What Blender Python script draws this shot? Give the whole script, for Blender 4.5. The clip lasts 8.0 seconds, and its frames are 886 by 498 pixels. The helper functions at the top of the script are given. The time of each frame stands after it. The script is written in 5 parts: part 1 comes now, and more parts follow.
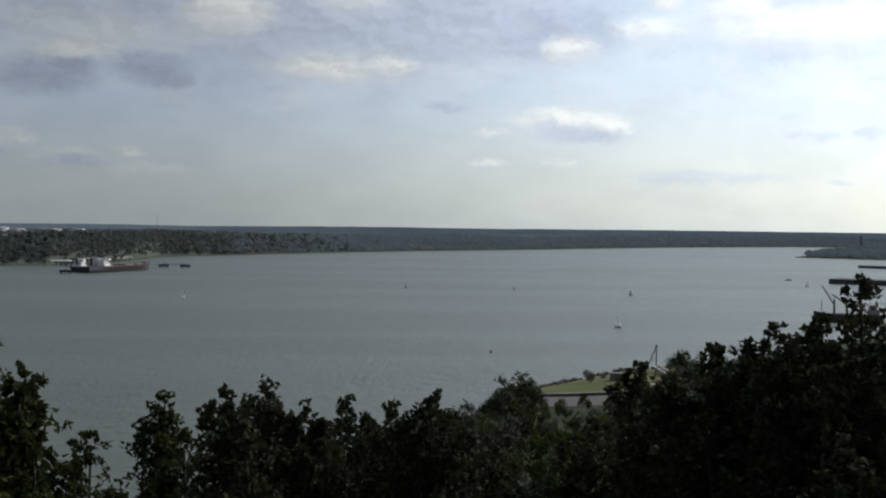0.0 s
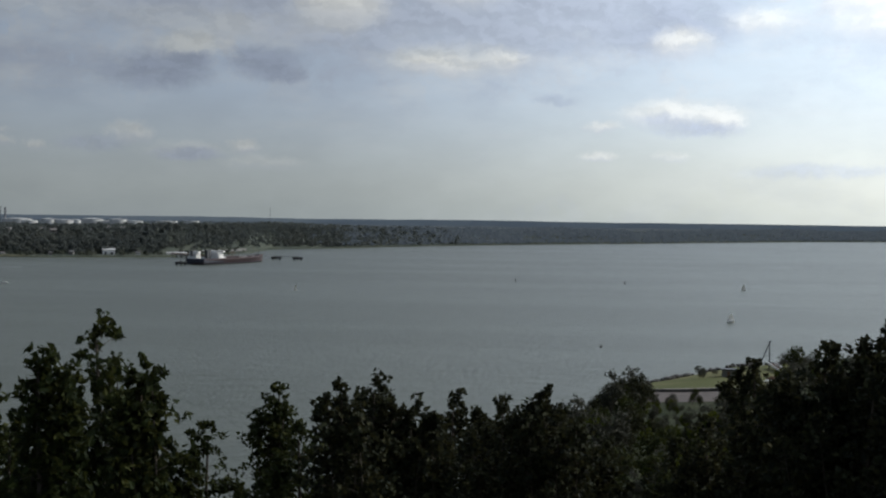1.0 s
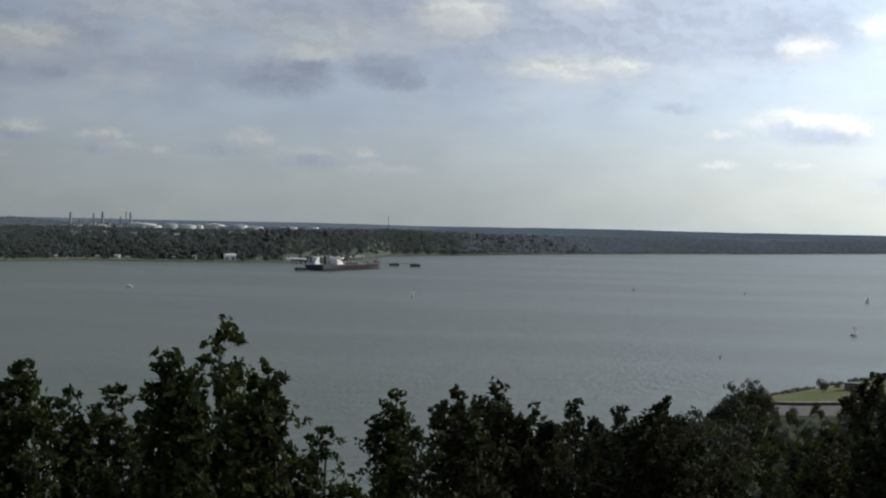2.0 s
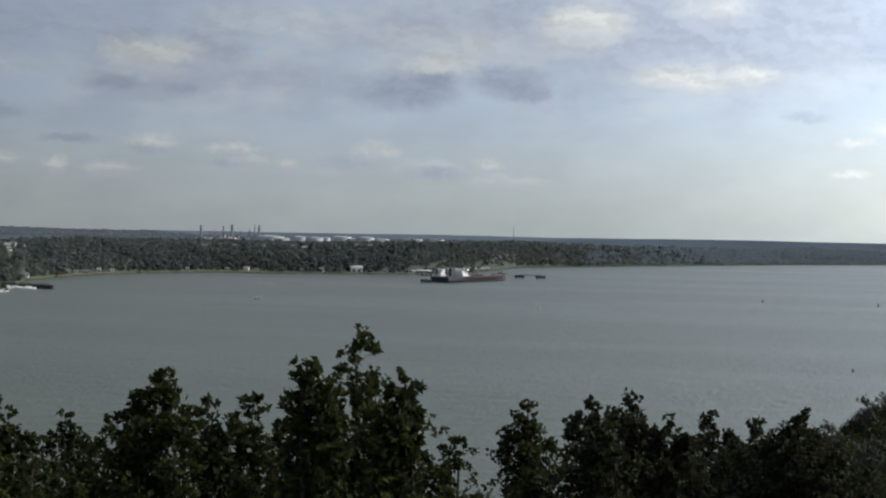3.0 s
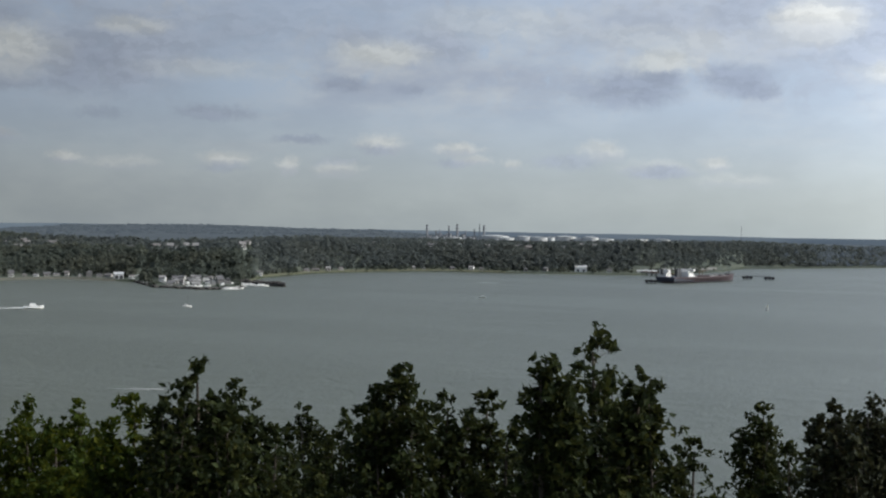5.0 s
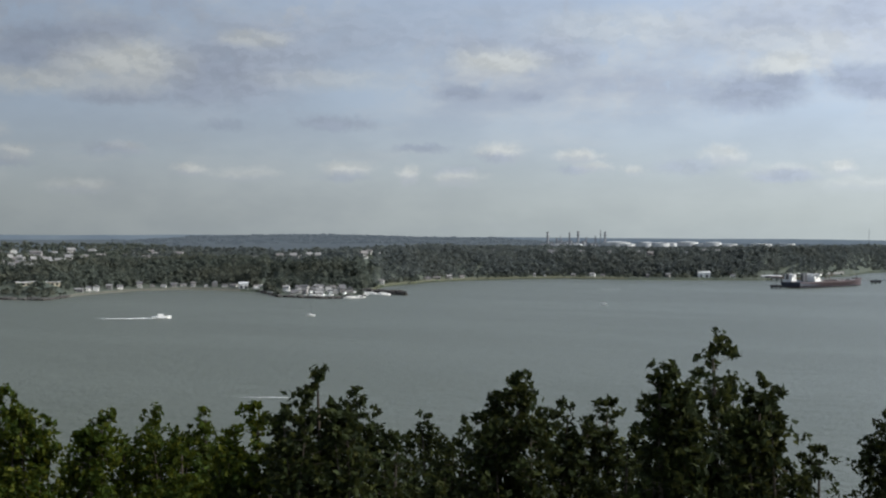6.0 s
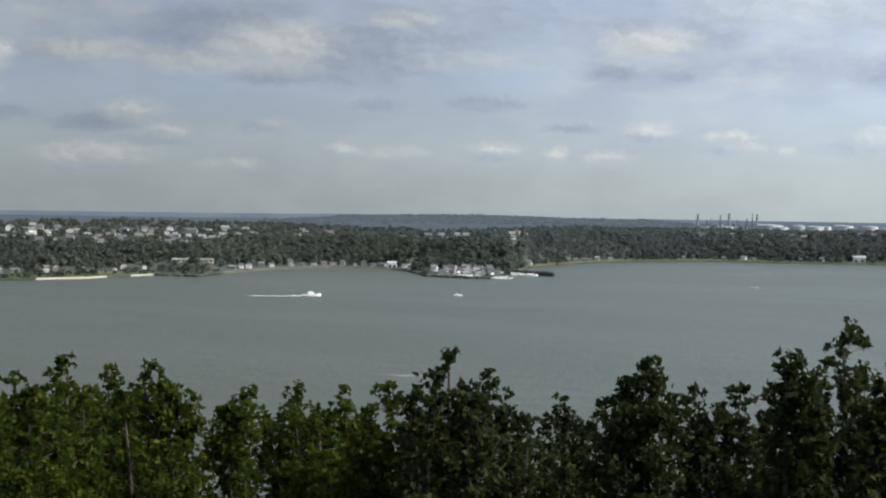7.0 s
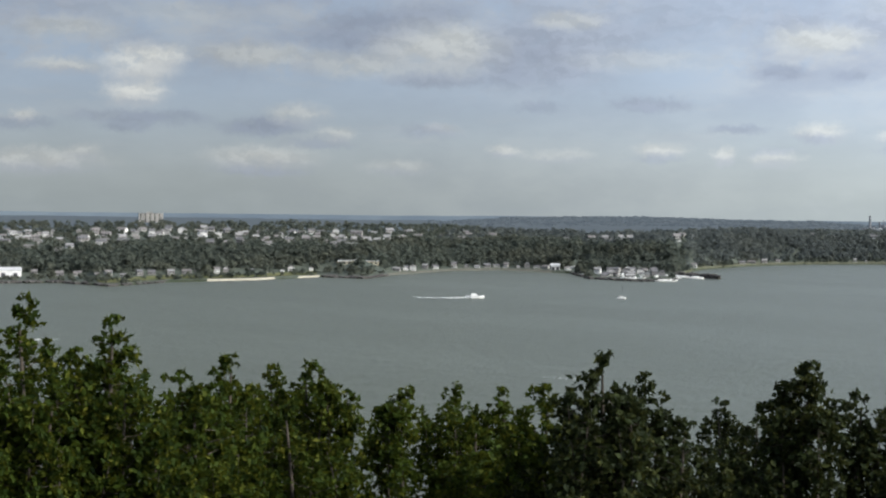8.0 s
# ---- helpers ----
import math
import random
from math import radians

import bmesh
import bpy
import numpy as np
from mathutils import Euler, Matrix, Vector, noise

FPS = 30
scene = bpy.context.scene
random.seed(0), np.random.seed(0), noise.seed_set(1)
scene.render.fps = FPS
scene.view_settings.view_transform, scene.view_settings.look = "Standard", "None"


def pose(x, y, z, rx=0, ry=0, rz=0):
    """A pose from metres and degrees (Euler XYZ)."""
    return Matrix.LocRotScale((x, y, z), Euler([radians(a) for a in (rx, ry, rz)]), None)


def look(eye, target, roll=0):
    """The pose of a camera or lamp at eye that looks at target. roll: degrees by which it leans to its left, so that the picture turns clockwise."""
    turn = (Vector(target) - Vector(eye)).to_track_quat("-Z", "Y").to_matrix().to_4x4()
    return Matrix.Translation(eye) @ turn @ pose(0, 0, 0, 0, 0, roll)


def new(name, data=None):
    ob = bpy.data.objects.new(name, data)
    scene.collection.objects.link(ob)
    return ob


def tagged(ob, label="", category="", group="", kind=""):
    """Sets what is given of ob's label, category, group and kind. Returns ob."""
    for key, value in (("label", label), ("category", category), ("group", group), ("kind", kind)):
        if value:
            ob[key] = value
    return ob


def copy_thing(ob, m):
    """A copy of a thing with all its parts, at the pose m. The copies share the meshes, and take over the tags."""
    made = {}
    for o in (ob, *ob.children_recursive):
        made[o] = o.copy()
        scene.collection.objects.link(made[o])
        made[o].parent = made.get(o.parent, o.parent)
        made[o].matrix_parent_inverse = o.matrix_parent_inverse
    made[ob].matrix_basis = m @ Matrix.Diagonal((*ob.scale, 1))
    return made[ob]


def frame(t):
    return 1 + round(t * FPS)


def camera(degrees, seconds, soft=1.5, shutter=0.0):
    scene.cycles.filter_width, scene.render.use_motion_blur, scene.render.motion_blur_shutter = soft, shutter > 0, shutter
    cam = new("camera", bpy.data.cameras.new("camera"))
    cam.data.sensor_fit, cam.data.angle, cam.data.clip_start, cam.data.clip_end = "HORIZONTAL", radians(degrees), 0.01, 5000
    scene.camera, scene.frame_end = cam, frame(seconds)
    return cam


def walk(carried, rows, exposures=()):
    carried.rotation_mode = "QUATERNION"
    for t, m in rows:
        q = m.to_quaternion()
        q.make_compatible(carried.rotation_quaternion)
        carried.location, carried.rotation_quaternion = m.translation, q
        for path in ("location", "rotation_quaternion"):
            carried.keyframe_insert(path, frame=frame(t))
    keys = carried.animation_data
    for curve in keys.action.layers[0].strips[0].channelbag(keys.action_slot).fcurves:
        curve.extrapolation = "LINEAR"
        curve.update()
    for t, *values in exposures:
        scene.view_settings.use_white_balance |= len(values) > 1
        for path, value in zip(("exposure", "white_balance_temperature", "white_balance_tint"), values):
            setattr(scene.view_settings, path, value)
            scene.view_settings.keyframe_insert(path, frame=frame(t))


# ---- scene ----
cam = camera(33.56, 8.0, soft=2.2)

# seconds, yaw, pitch, roll and the small slide of the carried camera
EYE = 60.0
WALK = [
    (0.0, -0.000, -0.989, -0.654, 0.36, 0.30, 0.02), (0.5, 2.338, -1.133, -0.726, 0.35, 0.22, 0.04),
    (1.0, 4.298, -1.298, -0.818, 0.33, 0.14, 0.06), (1.5, 6.587, -1.333, -0.726, 0.32, 0.08, 0.08),
    (1.7, 7.514, -1.204, -0.994, 0.32, 0.08, 0.08), (3.0, 13.756, -0.709, -1.036, 0.16, 0.10, 0.04), (3.5, 16.472, -0.758, -0.718, 0.00, 0.20, 0.00),
    (4.0, 18.490, -1.048, -0.742, -0.08, 0.22, 0.00), (5.3, 23.519, -0.819, -0.747, -0.01, 0.01, 0.00), (5.5, 24.180, -0.801, -0.358, 0.00, 0.00, 0.00),
    (6.0, 27.176, -0.647, -0.406, 0.04, 0.04, 0.00), (6.5, 31.221, -1.162, -0.747, 0.20, -0.02, 0.03),
    (7.0, 32.950, -1.466, -0.912, 0.45, -0.16, 0.08), (7.5, 35.172, -1.510, -0.742, 0.63, -0.22, 0.10),
    (8.0, 39.313, -1.474, -0.790, 0.66, -0.20, 0.10)]
walk(cam, [(t, pose(x, y, EYE + z, 90 + p, r, a)) for t, a, p, r, x, y, z in WALK],
     exposures=[(0.0, -0.08), (1.4, -0.10), (1.8, 0.04), (3.5, 0.28), (5.5, 0.54), (6.5, 0.70), (8.0, 0.90)])

# ---- world and sun ----
SUN_AZ, SUN_EL = -70.0, 37.0      # degrees, positive azimuth to the left of +Y


def direction(az, el=0.0):
    a, e = radians(az), radians(el)
    return Vector((-math.sin(a) * math.cos(e), math.cos(a) * math.cos(e), math.sin(e)))


class Nodes:
    """Short hand for node trees."""

    def __init__(self, tree):
        self.tree = tree

    def add(self, kind):
        return self.tree.nodes.new(kind)

    def put(self, socket, value):
        if isinstance(value, bpy.types.NodeSocket):
            self.tree.links.new(value, socket)
        else:
            socket.default_value = value

    def math(self, op, a, b=0.0, c=0.0, clamp=False):
        n = self.add("ShaderNodeMath")
        n.operation, n.use_clamp = op, clamp
        for s, v in zip(n.inputs, (a, b, c)):
            self.put(s, v)
        return n.outputs[0]

    def vec(self, op, a, b=(0, 0, 0)):
        n = self.add("ShaderNodeVectorMath")
        n.operation = op
        self.put(n.inputs[0], a)
        if op == "SCALE":
            self.put(n.inputs["Scale"], b)
        elif op != "LENGTH":
            self.put(n.inputs[1], b)
        return n.outputs["Value"] if op in ("LENGTH", "DOT_PRODUCT") else n.outputs[0]

    def ramp(self, x, lo, hi, a=0.0, b=1.0, smooth=True):
        n = self.add("ShaderNodeMapRange")
        n.interpolation_type = "SMOOTHSTEP" if smooth else "LINEAR"
        for k, v in zip(("Value", "From Min", "From Max", "To Min", "To Max"), (x, lo, hi, a, b)):
            self.put(n.inputs[k], v)
        return n.outputs[0]

    def mix(self, f, a, b, blend="MIX"):
        n = self.add("ShaderNodeMix")
        n.data_type, n.blend_type = "RGBA", blend
        self.put(n.inputs[0], f)
        self.put(n.inputs[6], a if not isinstance(a, tuple) else (*a, 1))
        self.put(n.inputs[7], b if not isinstance(b, tuple) else (*b, 1))
        return n.outputs[2]

    def noise(self, vector, scale, detail=4.0, rough=0.55, colour=False, distortion=0.0):
        n = self.add("ShaderNodeTexNoise")
        if vector is not None:
            self.put(n.inputs["Vector"], vector)
        n.inputs["Scale"].default_value, n.inputs["Detail"].default_value = scale, detail
        n.inputs["Roughness"].default_value = rough
        n.inputs["Distortion"].default_value = distortion
        return n.outputs[1 if colour else 0]


def make_world():
    world = bpy.data.worlds.new("sky")
    scene.world = world
    world.use_nodes = True
    world.node_tree.nodes.clear()
    k = Nodes(world.node_tree)
    out, back = k.add("ShaderNodeOutputWorld"), k.add("ShaderNodeBackground")
    k.put(out.inputs[0], back.outputs[0])
    sky = k.add("ShaderNodeTexSky")
    sky.sky_type, sky.sun_disc, sky.sun_elevation, sky.sun_rotation = "NISHITA", False, radians(SUN_EL), radians(-SUN_AZ)
    sky.air_density, sky.dust_density, sky.altitude = 1.0, 2.0, 60
    ray = k.add("ShaderNodeTexCoord").outputs["Generated"]
    sep = k.add("ShaderNodeSeparateXYZ")
    k.put(sep.inputs[0], ray)
    x, y, z = sep.outputs
    az = k.math("MULTIPLY", k.math("ARCTAN2", k.math("MULTIPLY", x, -1.0), y), 57.29578)
    el = k.math("MULTIPLY", k.math("ARCSINE", z), 57.29578)
    flat = k.add("ShaderNodeCombineXYZ")
    k.put(flat.inputs[0], az)
    k.put(flat.inputs[1], el)
    place = flat.outputs[0]
    # ragged edges: two octaves of displacement in degrees
    warp = k.vec("SCALE", k.vec("SUBTRACT", k.noise(place, 0.7, 4.0, 0.6, True), (0.5, 0.5, 0.5)), 1.0)
    fine = k.vec("SCALE", k.vec("SUBTRACT", k.noise(place, 2.4, 6.0, 0.65, True), (0.5, 0.5, 0.5)), 0.85)
    bent = k.vec("ADD", k.vec("ADD", place, k.vec("MULTIPLY", warp, (1.2, 0.45, 0))), k.vec("MULTIPLY", fine, (1, 0.55, 0)))

    # clear air and haze
    toward = k.vec("DOT_PRODUCT", ray, tuple(direction(SUN_AZ + 20, 14)))
    glow = k.ramp(toward, 0.45, 0.98)
    low = k.ramp(el, 0.0, 5.5)
    haze = k.mix(glow, HAZE_FAR, HAZE_SUN)
    air = k.mix(glow, AIR_FAR, AIR_SUN)
    clear = k.mix(low, haze, air)
    colour = k.mix(0.25, clear, k.vec("SCALE", sky.outputs[0], 0.10))

    # a broken layer over the whole sky, thicker higher up
    stretched = k.vec("MULTIPLY", k.vec("ADD", place, warp), (0.045, 0.14, 1.0))
    veil = k.ramp(k.noise(stretched, 1.0, 6.0, 0.6), 0.40, 0.62)
    veil = k.math("MULTIPLY", veil, k.ramp(el, 3.2, 6.4, 0.15, 0.9))
    mottle = k.noise(k.vec("MULTIPLY", place, (0.36, 0.8, 1.0)), 0.8, 5.0, 0.55)
    colour = k.mix(veil, colour, k.mix(k.ramp(mottle, 0.35, 0.65), CLOUD_GREY, CLOUD_PALE))
    streak = k.ramp(k.noise(k.vec("MULTIPLY", bent, (0.16, 0.9, 1.0)), 1.0, 5.0, 0.6), 0.50, 0.70)
    colour = k.mix(k.math("MULTIPLY", streak, k.ramp(el, 0.6, 3.0, 0.0, 0.22)), colour, CLOUD_PALE)

    tall = k.add("ShaderNodeSeparateXYZ")
    k.put(tall.inputs[0], bent)
    rise = tall.outputs[1]
    grain = k.vec("MULTIPLY", bent, (0.75, 1.5, 1.0))
    billow = k.noise(grain, 1.1, 6.0, 0.58)
    torn = k.ramp(billow, 0.30, 0.56, 0.50, 1.0)
    # the side of each billow that faces the sun is lighter
    relief = k.ramp(k.math("SUBTRACT", billow, k.noise(k.vec("ADD", grain, (-0.22, 0.30, 0)), 1.1, 6.0, 0.58)), -0.12, 0.12, 0.93, 1.07)

    def cloud(colour, tone, lit, a, e, wide, high, thick=0.97):
        """One cloud with torn edges and a flatter base; lit ones have a greyer base."""
        off = k.vec("SUBTRACT", bent, (a, e, 0))
        d = k.vec("LENGTH", k.vec("DIVIDE", off, (wide * 1.25, high * 1.3, 1)))
        m = k.math("MULTIPLY", k.ramp(d, 1.2, 0.25, 0.0, thick * 0.9), torn)
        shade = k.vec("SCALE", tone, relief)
        if lit:
            base = tuple(0.4 * t + 0.6 * g for t, g in zip(tone, CLOUD_GREY))
            shade = k.mix(k.ramp(rise, e - high * 0.85, e + high * 0.3), base, shade)
        return k.mix(m, colour, shade)

    for tone, spots in CLOUDS:
        for spot in spots:
            colour = cloud(colour, tone, tone in (WHITE, BRIGHT, GLARE), *spot)
    # the sky darkens away from the sun
    bright = k.math("MULTIPLY", k.ramp(toward, -0.15, 0.66, 0.59, 1.12), k.ramp(glow, 0.0, 1.0, 1.0, 2.75, False))
    colour = k.vec("SCALE", colour, k.math("MULTIPLY", k.ramp(mottle, 0.3, 0.7, 0.965, 1.03), bright))
    k.put(back.inputs[0], colour)
    back.inputs[1].default_value = 1.0


HAZE_FAR, HAZE_SUN = (0.335, 0.386, 0.405), (0.385, 0.414, 0.385)
AIR_FAR, AIR_SUN = (0.310, 0.376, 0.490), (0.333, 0.380, 0.418)
CLOUD_GREY, CLOUD_PALE = (0.285, 0.322, 0.392), (0.380, 0.406, 0.428)
DARK, SLATE, WHITE, BRIGHT = (0.236, 0.275, 0.350), (0.280, 0.320, 0.392), (0.445, 0.468, 0.468), (0.58, 0.595, 0.575)
GLARE, CREAM = (0.47, 0.485, 0.48), (0.392, 0.418, 0.428)
# azimuth, elevation, half width, half height, thickness
SLATE_HIGH = [(11.67, 8.12, 7.04, 1.21, 0.85), (1.94, 8.08, 7.26, 1.65, 0.9), (-3.77, 7.8, 3.3, 1.65, 0.95), (8.03, 6.76, 2.64, 0.66, 0.5), (27.1, 7.96, 7.26, 1.32, 0.55), (22.67, 6.92, 1.32, 0.75, 0.85), (25.81, 7.19, 1.06, 0.31, 0.8), (5.15, 7.36, 3.3, 1.45, 0.85), (0.99, 7.81, 2.2, 1.76, 0.85), (35.56, 6.02, 3.3, 1.32, 0.95), (22.89, 7.21, 0.99, 0.66, 0.6), (31.84, 7.17, 3.52, 1.1, 0.5), (54.71, 7.35, 2.86, 0.7, 0.7), (35.11, 6.9, 3.3, 1.32, 0.7)]
CREAM_TOPS = [(8.47, 7.77, 1.65, 0.66), (3.67, 6.04, 2.42, 0.57, 0.8), (14.16, 6.45, 1.54, 0.44, 0.7), (12.71, 7.24, 1.32, 0.44, 0.5), (5.42, 6.13, 1.1, 0.44, 0.7), (24.94, 6.6, 1.76, 0.4, 0.9), (14.0, 6.57, 0.99, 0.44, 0.9), (20.17, 7.95, 3.08, 0.66, 0.5), (15.11, 7.38, 2.2, 0.48, 0.5), (39.68, 6.24, 2.42, 1.1, 1.0), (42.87, 5.65, 1.98, 0.48, 0.9), (25.26, 6.68, 1.76, 0.48, 0.8), (46.92, 5.88, 1.65, 0.53, 0.7), (31.61, 5.87, 2.86, 0.4, 0.5), (34.48, 7.44, 1.32, 0.26, 0.6), (53.68, 6.71, 1.98, 0.4, 0.8), (46.69, 5.96, 3.3, 0.31, 0.7), (34.68, 7.33, 1.32, 0.31, 0.6), (49.28, 7.47, 2.64, 0.35, 0.5)]
DARK_CLOUDS = [(15.39, 5.39, 1.85, 0.66), (13.95, 5.82, 0.84, 0.29, 0.8), (11.23, 5.77, 1.45, 0.62), (10.16, 5.24, 0.66, 0.22, 0.7), (-0.08, 4.57, 0.84, 0.18, 0.55), (-4.65, 7.38, 2.42, 0.88, 0.6), (26.54, 5.42, 1.23, 0.33), (23.81, 5.25, 0.62, 0.2, 0.9), (31.25, 4.21, 1.41, 0.29, 0.75), (28.11, 3.27, 1.1, 0.18, 0.7), (15.53, 5.42, 1.94, 0.62), (14.21, 5.87, 0.79, 0.24, 0.9), (11.48, 5.89, 1.21, 0.57), (10.49, 5.35, 0.88, 0.31, 0.8)]
DARK_STREAKS = [(42.25, 6.86, 2.6, 0.79), (40.13, 7.61, 1.76, 0.57, 0.8), (36.21, 5.79, 1.98, 1.01, 0.6), (39.67, 5.1, 1.98, 0.26, 0.7), (35.75, 4.06, 0.99, 0.22, 0.6), (46.19, 3.13, 1.76, 0.31, 0.6), (50.94, 3.44, 2.53, 0.29, 0.75), (51.57, 3.03, 0.88, 0.18, 0.6), (46.45, 3.22, 1.32, 0.31, 0.75), (44.27, 2.54, 1.32, 0.2, 0.5), (55.5, 3.14, 1.32, 0.26, 0.6)]
WHITE_HEAPS = [(30.92, 2.43, 1.01, 0.29), (28.56, 2.25, 0.37, 0.35), (24.91, 3.17, 0.92, 0.37), (26.57, 2.14, 0.88, 0.35, 0.8), (21.98, 3.01, 0.92, 0.24), (21.38, 2.54, 0.57, 0.24), (16.27, 3.05, 0.79, 0.42, 0.9), (12.09, 2.55, 0.53, 0.29), (19.89, 2.41, 0.44, 0.2, 0.7), (14.39, 2.37, 1.32, 0.31, 0.5), (11.31, 1.96, 1.54, 0.26, 0.4), (46.38, 1.89, 2.02, 0.53), (44.95, 3.63, 1.1, 0.44, 0.8), (43.52, 2.9, 0.75, 0.35, 0.8), (36.93, 2.36, 0.66, 0.24), (41.14, 1.68, 1.32, 0.31, 0.6), (34.86, 2.22, 1.32, 0.26, 0.5), (39.22, 3.12, 0.79, 0.22, 0.5)]
PALE_HEAPS = [(39.68, 6.24, 2.3, 0.9, 0.75), (54.88, 1.68, 2.64, 0.48), (53.98, 5.29, 1.32, 0.31), (55.3, 3.39, 0.62, 0.26), (39.56, 3.21, 0.66, 0.2, 0.6), (53.03, 2.04, 0.66, 0.31, 0.8)]
BRIGHT_HEAPS = [(51.07, 5.33, 1.36, 0.84), (51.16, 4.33, 1.19, 0.48), (50.12, 5.64, 0.88, 0.4, 0.8)]
SUNLIT_RIMS = [(-14.04, 7.54, 3.74, 0.84), (-11.31, 8.28, 1.32, 0.57, 0.8), (-7.91, 7.47, 1.32, 0.57, 0.8), (-4.88, 6.67, 1.1, 0.53), (-8.54, 8.47, 0.66, 0.31), (-4.92, 4.02, 2.2, 0.51), (-6.55, 3.74, 0.75, 0.4, 0.9), (-1.85, 3.54, 0.7, 0.2, 0.8), (-1.76, 2.33, 0.66, 0.2, 0.7), (-4.5, 2.4, 0.75, 0.18, 0.5), (-13.8, 3.28, 0.88, 0.18, 0.6), (8.36, 8.07, 1.54, 0.79), (4.28, 5.82, 1.45, 0.4, 0.9), (1.99, 6.05, 0.75, 0.44, 0.9), (5.23, 5.94, 0.66, 0.2, 0.9), (3.48, 8.55, 1.54, 0.53, 0.7)]
GREY_BASES = [(-5.36, 3.48, 1.65, 0.29, 0.95), (-4.04, 3.86, 0.66, 0.2, 0.7), (-14.11, 3.47, 1.14, 0.26, 0.75), (-16.16, 3.56, 0.57, 0.22, 0.6), (-10.13, 1.85, 2.86, 0.26, 0.55), (-15.08, 1.75, 0.48, 0.15, 0.5), (14.34, 2.27, 1.1, 0.24, 0.6), (25.12, 2.95, 0.66, 0.2, 0.75), (22.08, 2.48, 0.79, 0.18, 0.7), (17.8, 2.59, 1.23, 0.29, 0.65), (14.17, 2.24, 1.23, 0.2, 0.6), (26.51, 2.45, 0.88, 0.18, 0.5), (31.02, 2.09, 1.1, 0.15, 0.5), (46.38, 1.42, 1.76, 0.15, 0.5), (39.87, 3.11, 1.23, 0.29, 0.6), (31.36, 4.22, 1.32, 0.22, 0.55)]
CLOUDS = [(SLATE, SLATE_HIGH), (CREAM, CREAM_TOPS), (DARK, DARK_CLOUDS), (DARK, DARK_STREAKS), (WHITE, WHITE_HEAPS), (WHITE, PALE_HEAPS), (BRIGHT, BRIGHT_HEAPS), (GLARE, SUNLIT_RIMS), (SLATE, GREY_BASES)]
make_world()
sun = new("sun", bpy.data.lights.new("sun", "SUN"))
sun.data.energy, sun.data.angle, sun.data.color = 2.3, radians(0.6), (1.0, 0.95, 0.86)
sun.matrix_world = look(direction(SUN_AZ, SUN_EL) * 300, (0, 0, 0))


# ---- materials ----
def material(name, build):
    mat = bpy.data.materials.new(name)
    mat.use_nodes = True
    mat.node_tree.nodes.clear()
    k = Nodes(mat.node_tree)
    out = k.add("ShaderNodeOutputMaterial")
    k.put(out.inputs[0], build(k))
    return mat


def principled(k, colour, rough=0.7, metal=0.0, bump=None, strength=0.3, distance=0.05, spec=0.5):
    p = k.add("ShaderNodeBsdfPrincipled")
    k.put(p.inputs["Base Color"], colour if not isinstance(colour, tuple) else (*colour, 1))
    k.put(p.inputs["Roughness"], rough)
    p.inputs["Metallic"].default_value = metal
    p.inputs["Specular IOR Level"].default_value = spec
    if bump is not None:
        b = k.add("ShaderNodeBump")
        b.inputs["Strength"].default_value, b.inputs["Distance"].default_value = strength, distance
        k.put(b.inputs["Height"], bump)
        k.put(p.inputs["Normal"], b.outputs[0])
    return p


def where(k):
    return k.add("ShaderNodeNewGeometry").outputs["Position"]


def island(k):
    return k.add("ShaderNodeNewGeometry").outputs["Random Per Island"]


def leaf_material(name, dark, light, yellow, through_light=0.3):
    def build(k):
        r = island(k)
        patch = k.ramp(k.noise(where(k), 1.3, 3.0), 0.35, 0.65)
        c = k.mix(r, dark, light)
        c = k.mix(k.math("MULTIPLY", patch, k.ramp(r, 0.55, 1.0, 0.0, 0.8)), c, yellow)
        p = principled(k, c, 0.7, spec=0.12)
        t = k.add("ShaderNodeBsdfTranslucent")
        k.put(t.inputs[0], k.mix(0.5, c, yellow))
        m = k.add("ShaderNodeMixShader")
        m.inputs[0].default_value = through_light
        k.put(m.inputs[1], p.outputs[0])
        k.put(m.inputs[2], t.outputs[0])
        return m.outputs[0]
    return material(name, build)


def worn(name, colour, scale=0.6, rough=0.75, amount=0.25, metal=0.0, bump=0.2, spec=0.4):
    """Paint or stone with stains at two scales."""
    dark = tuple(c * (1 - amount) for c in colour)

    def build(k):
        p = where(k)
        c = k.mix(k.ramp(k.noise(p, scale, 4.0), 0.35, 0.7), colour, dark)
        c = k.mix(k.ramp(k.noise(p, scale * 9, 3.0), 0.45, 0.75, 0.0, 0.5), c, dark)
        return principled(k, c, rough, metal, k.noise(p, scale * 12, 3.0), bump, 0.03, spec).outputs[0]
    return material(name, build)


def tinted(name, colours, rough=0.8):
    """A painted surface whose tint differs from object to object."""
    def build(k):
        r = k.add("ShaderNodeObjectInfo").outputs["Random"]
        c = k.mix(k.ramp(r, 0.30, 0.34), colours[0], colours[1])
        c = k.mix(k.ramp(r, 0.64, 0.68), c, colours[2])
        c = k.mix(k.ramp(k.noise(where(k), 0.8, 4.0), 0.3, 0.75, 0.0, 0.3), c, tuple(v * 0.6 for v in colours[0]))
        return principled(k, c, rough).outputs[0]
    return material(name, build)


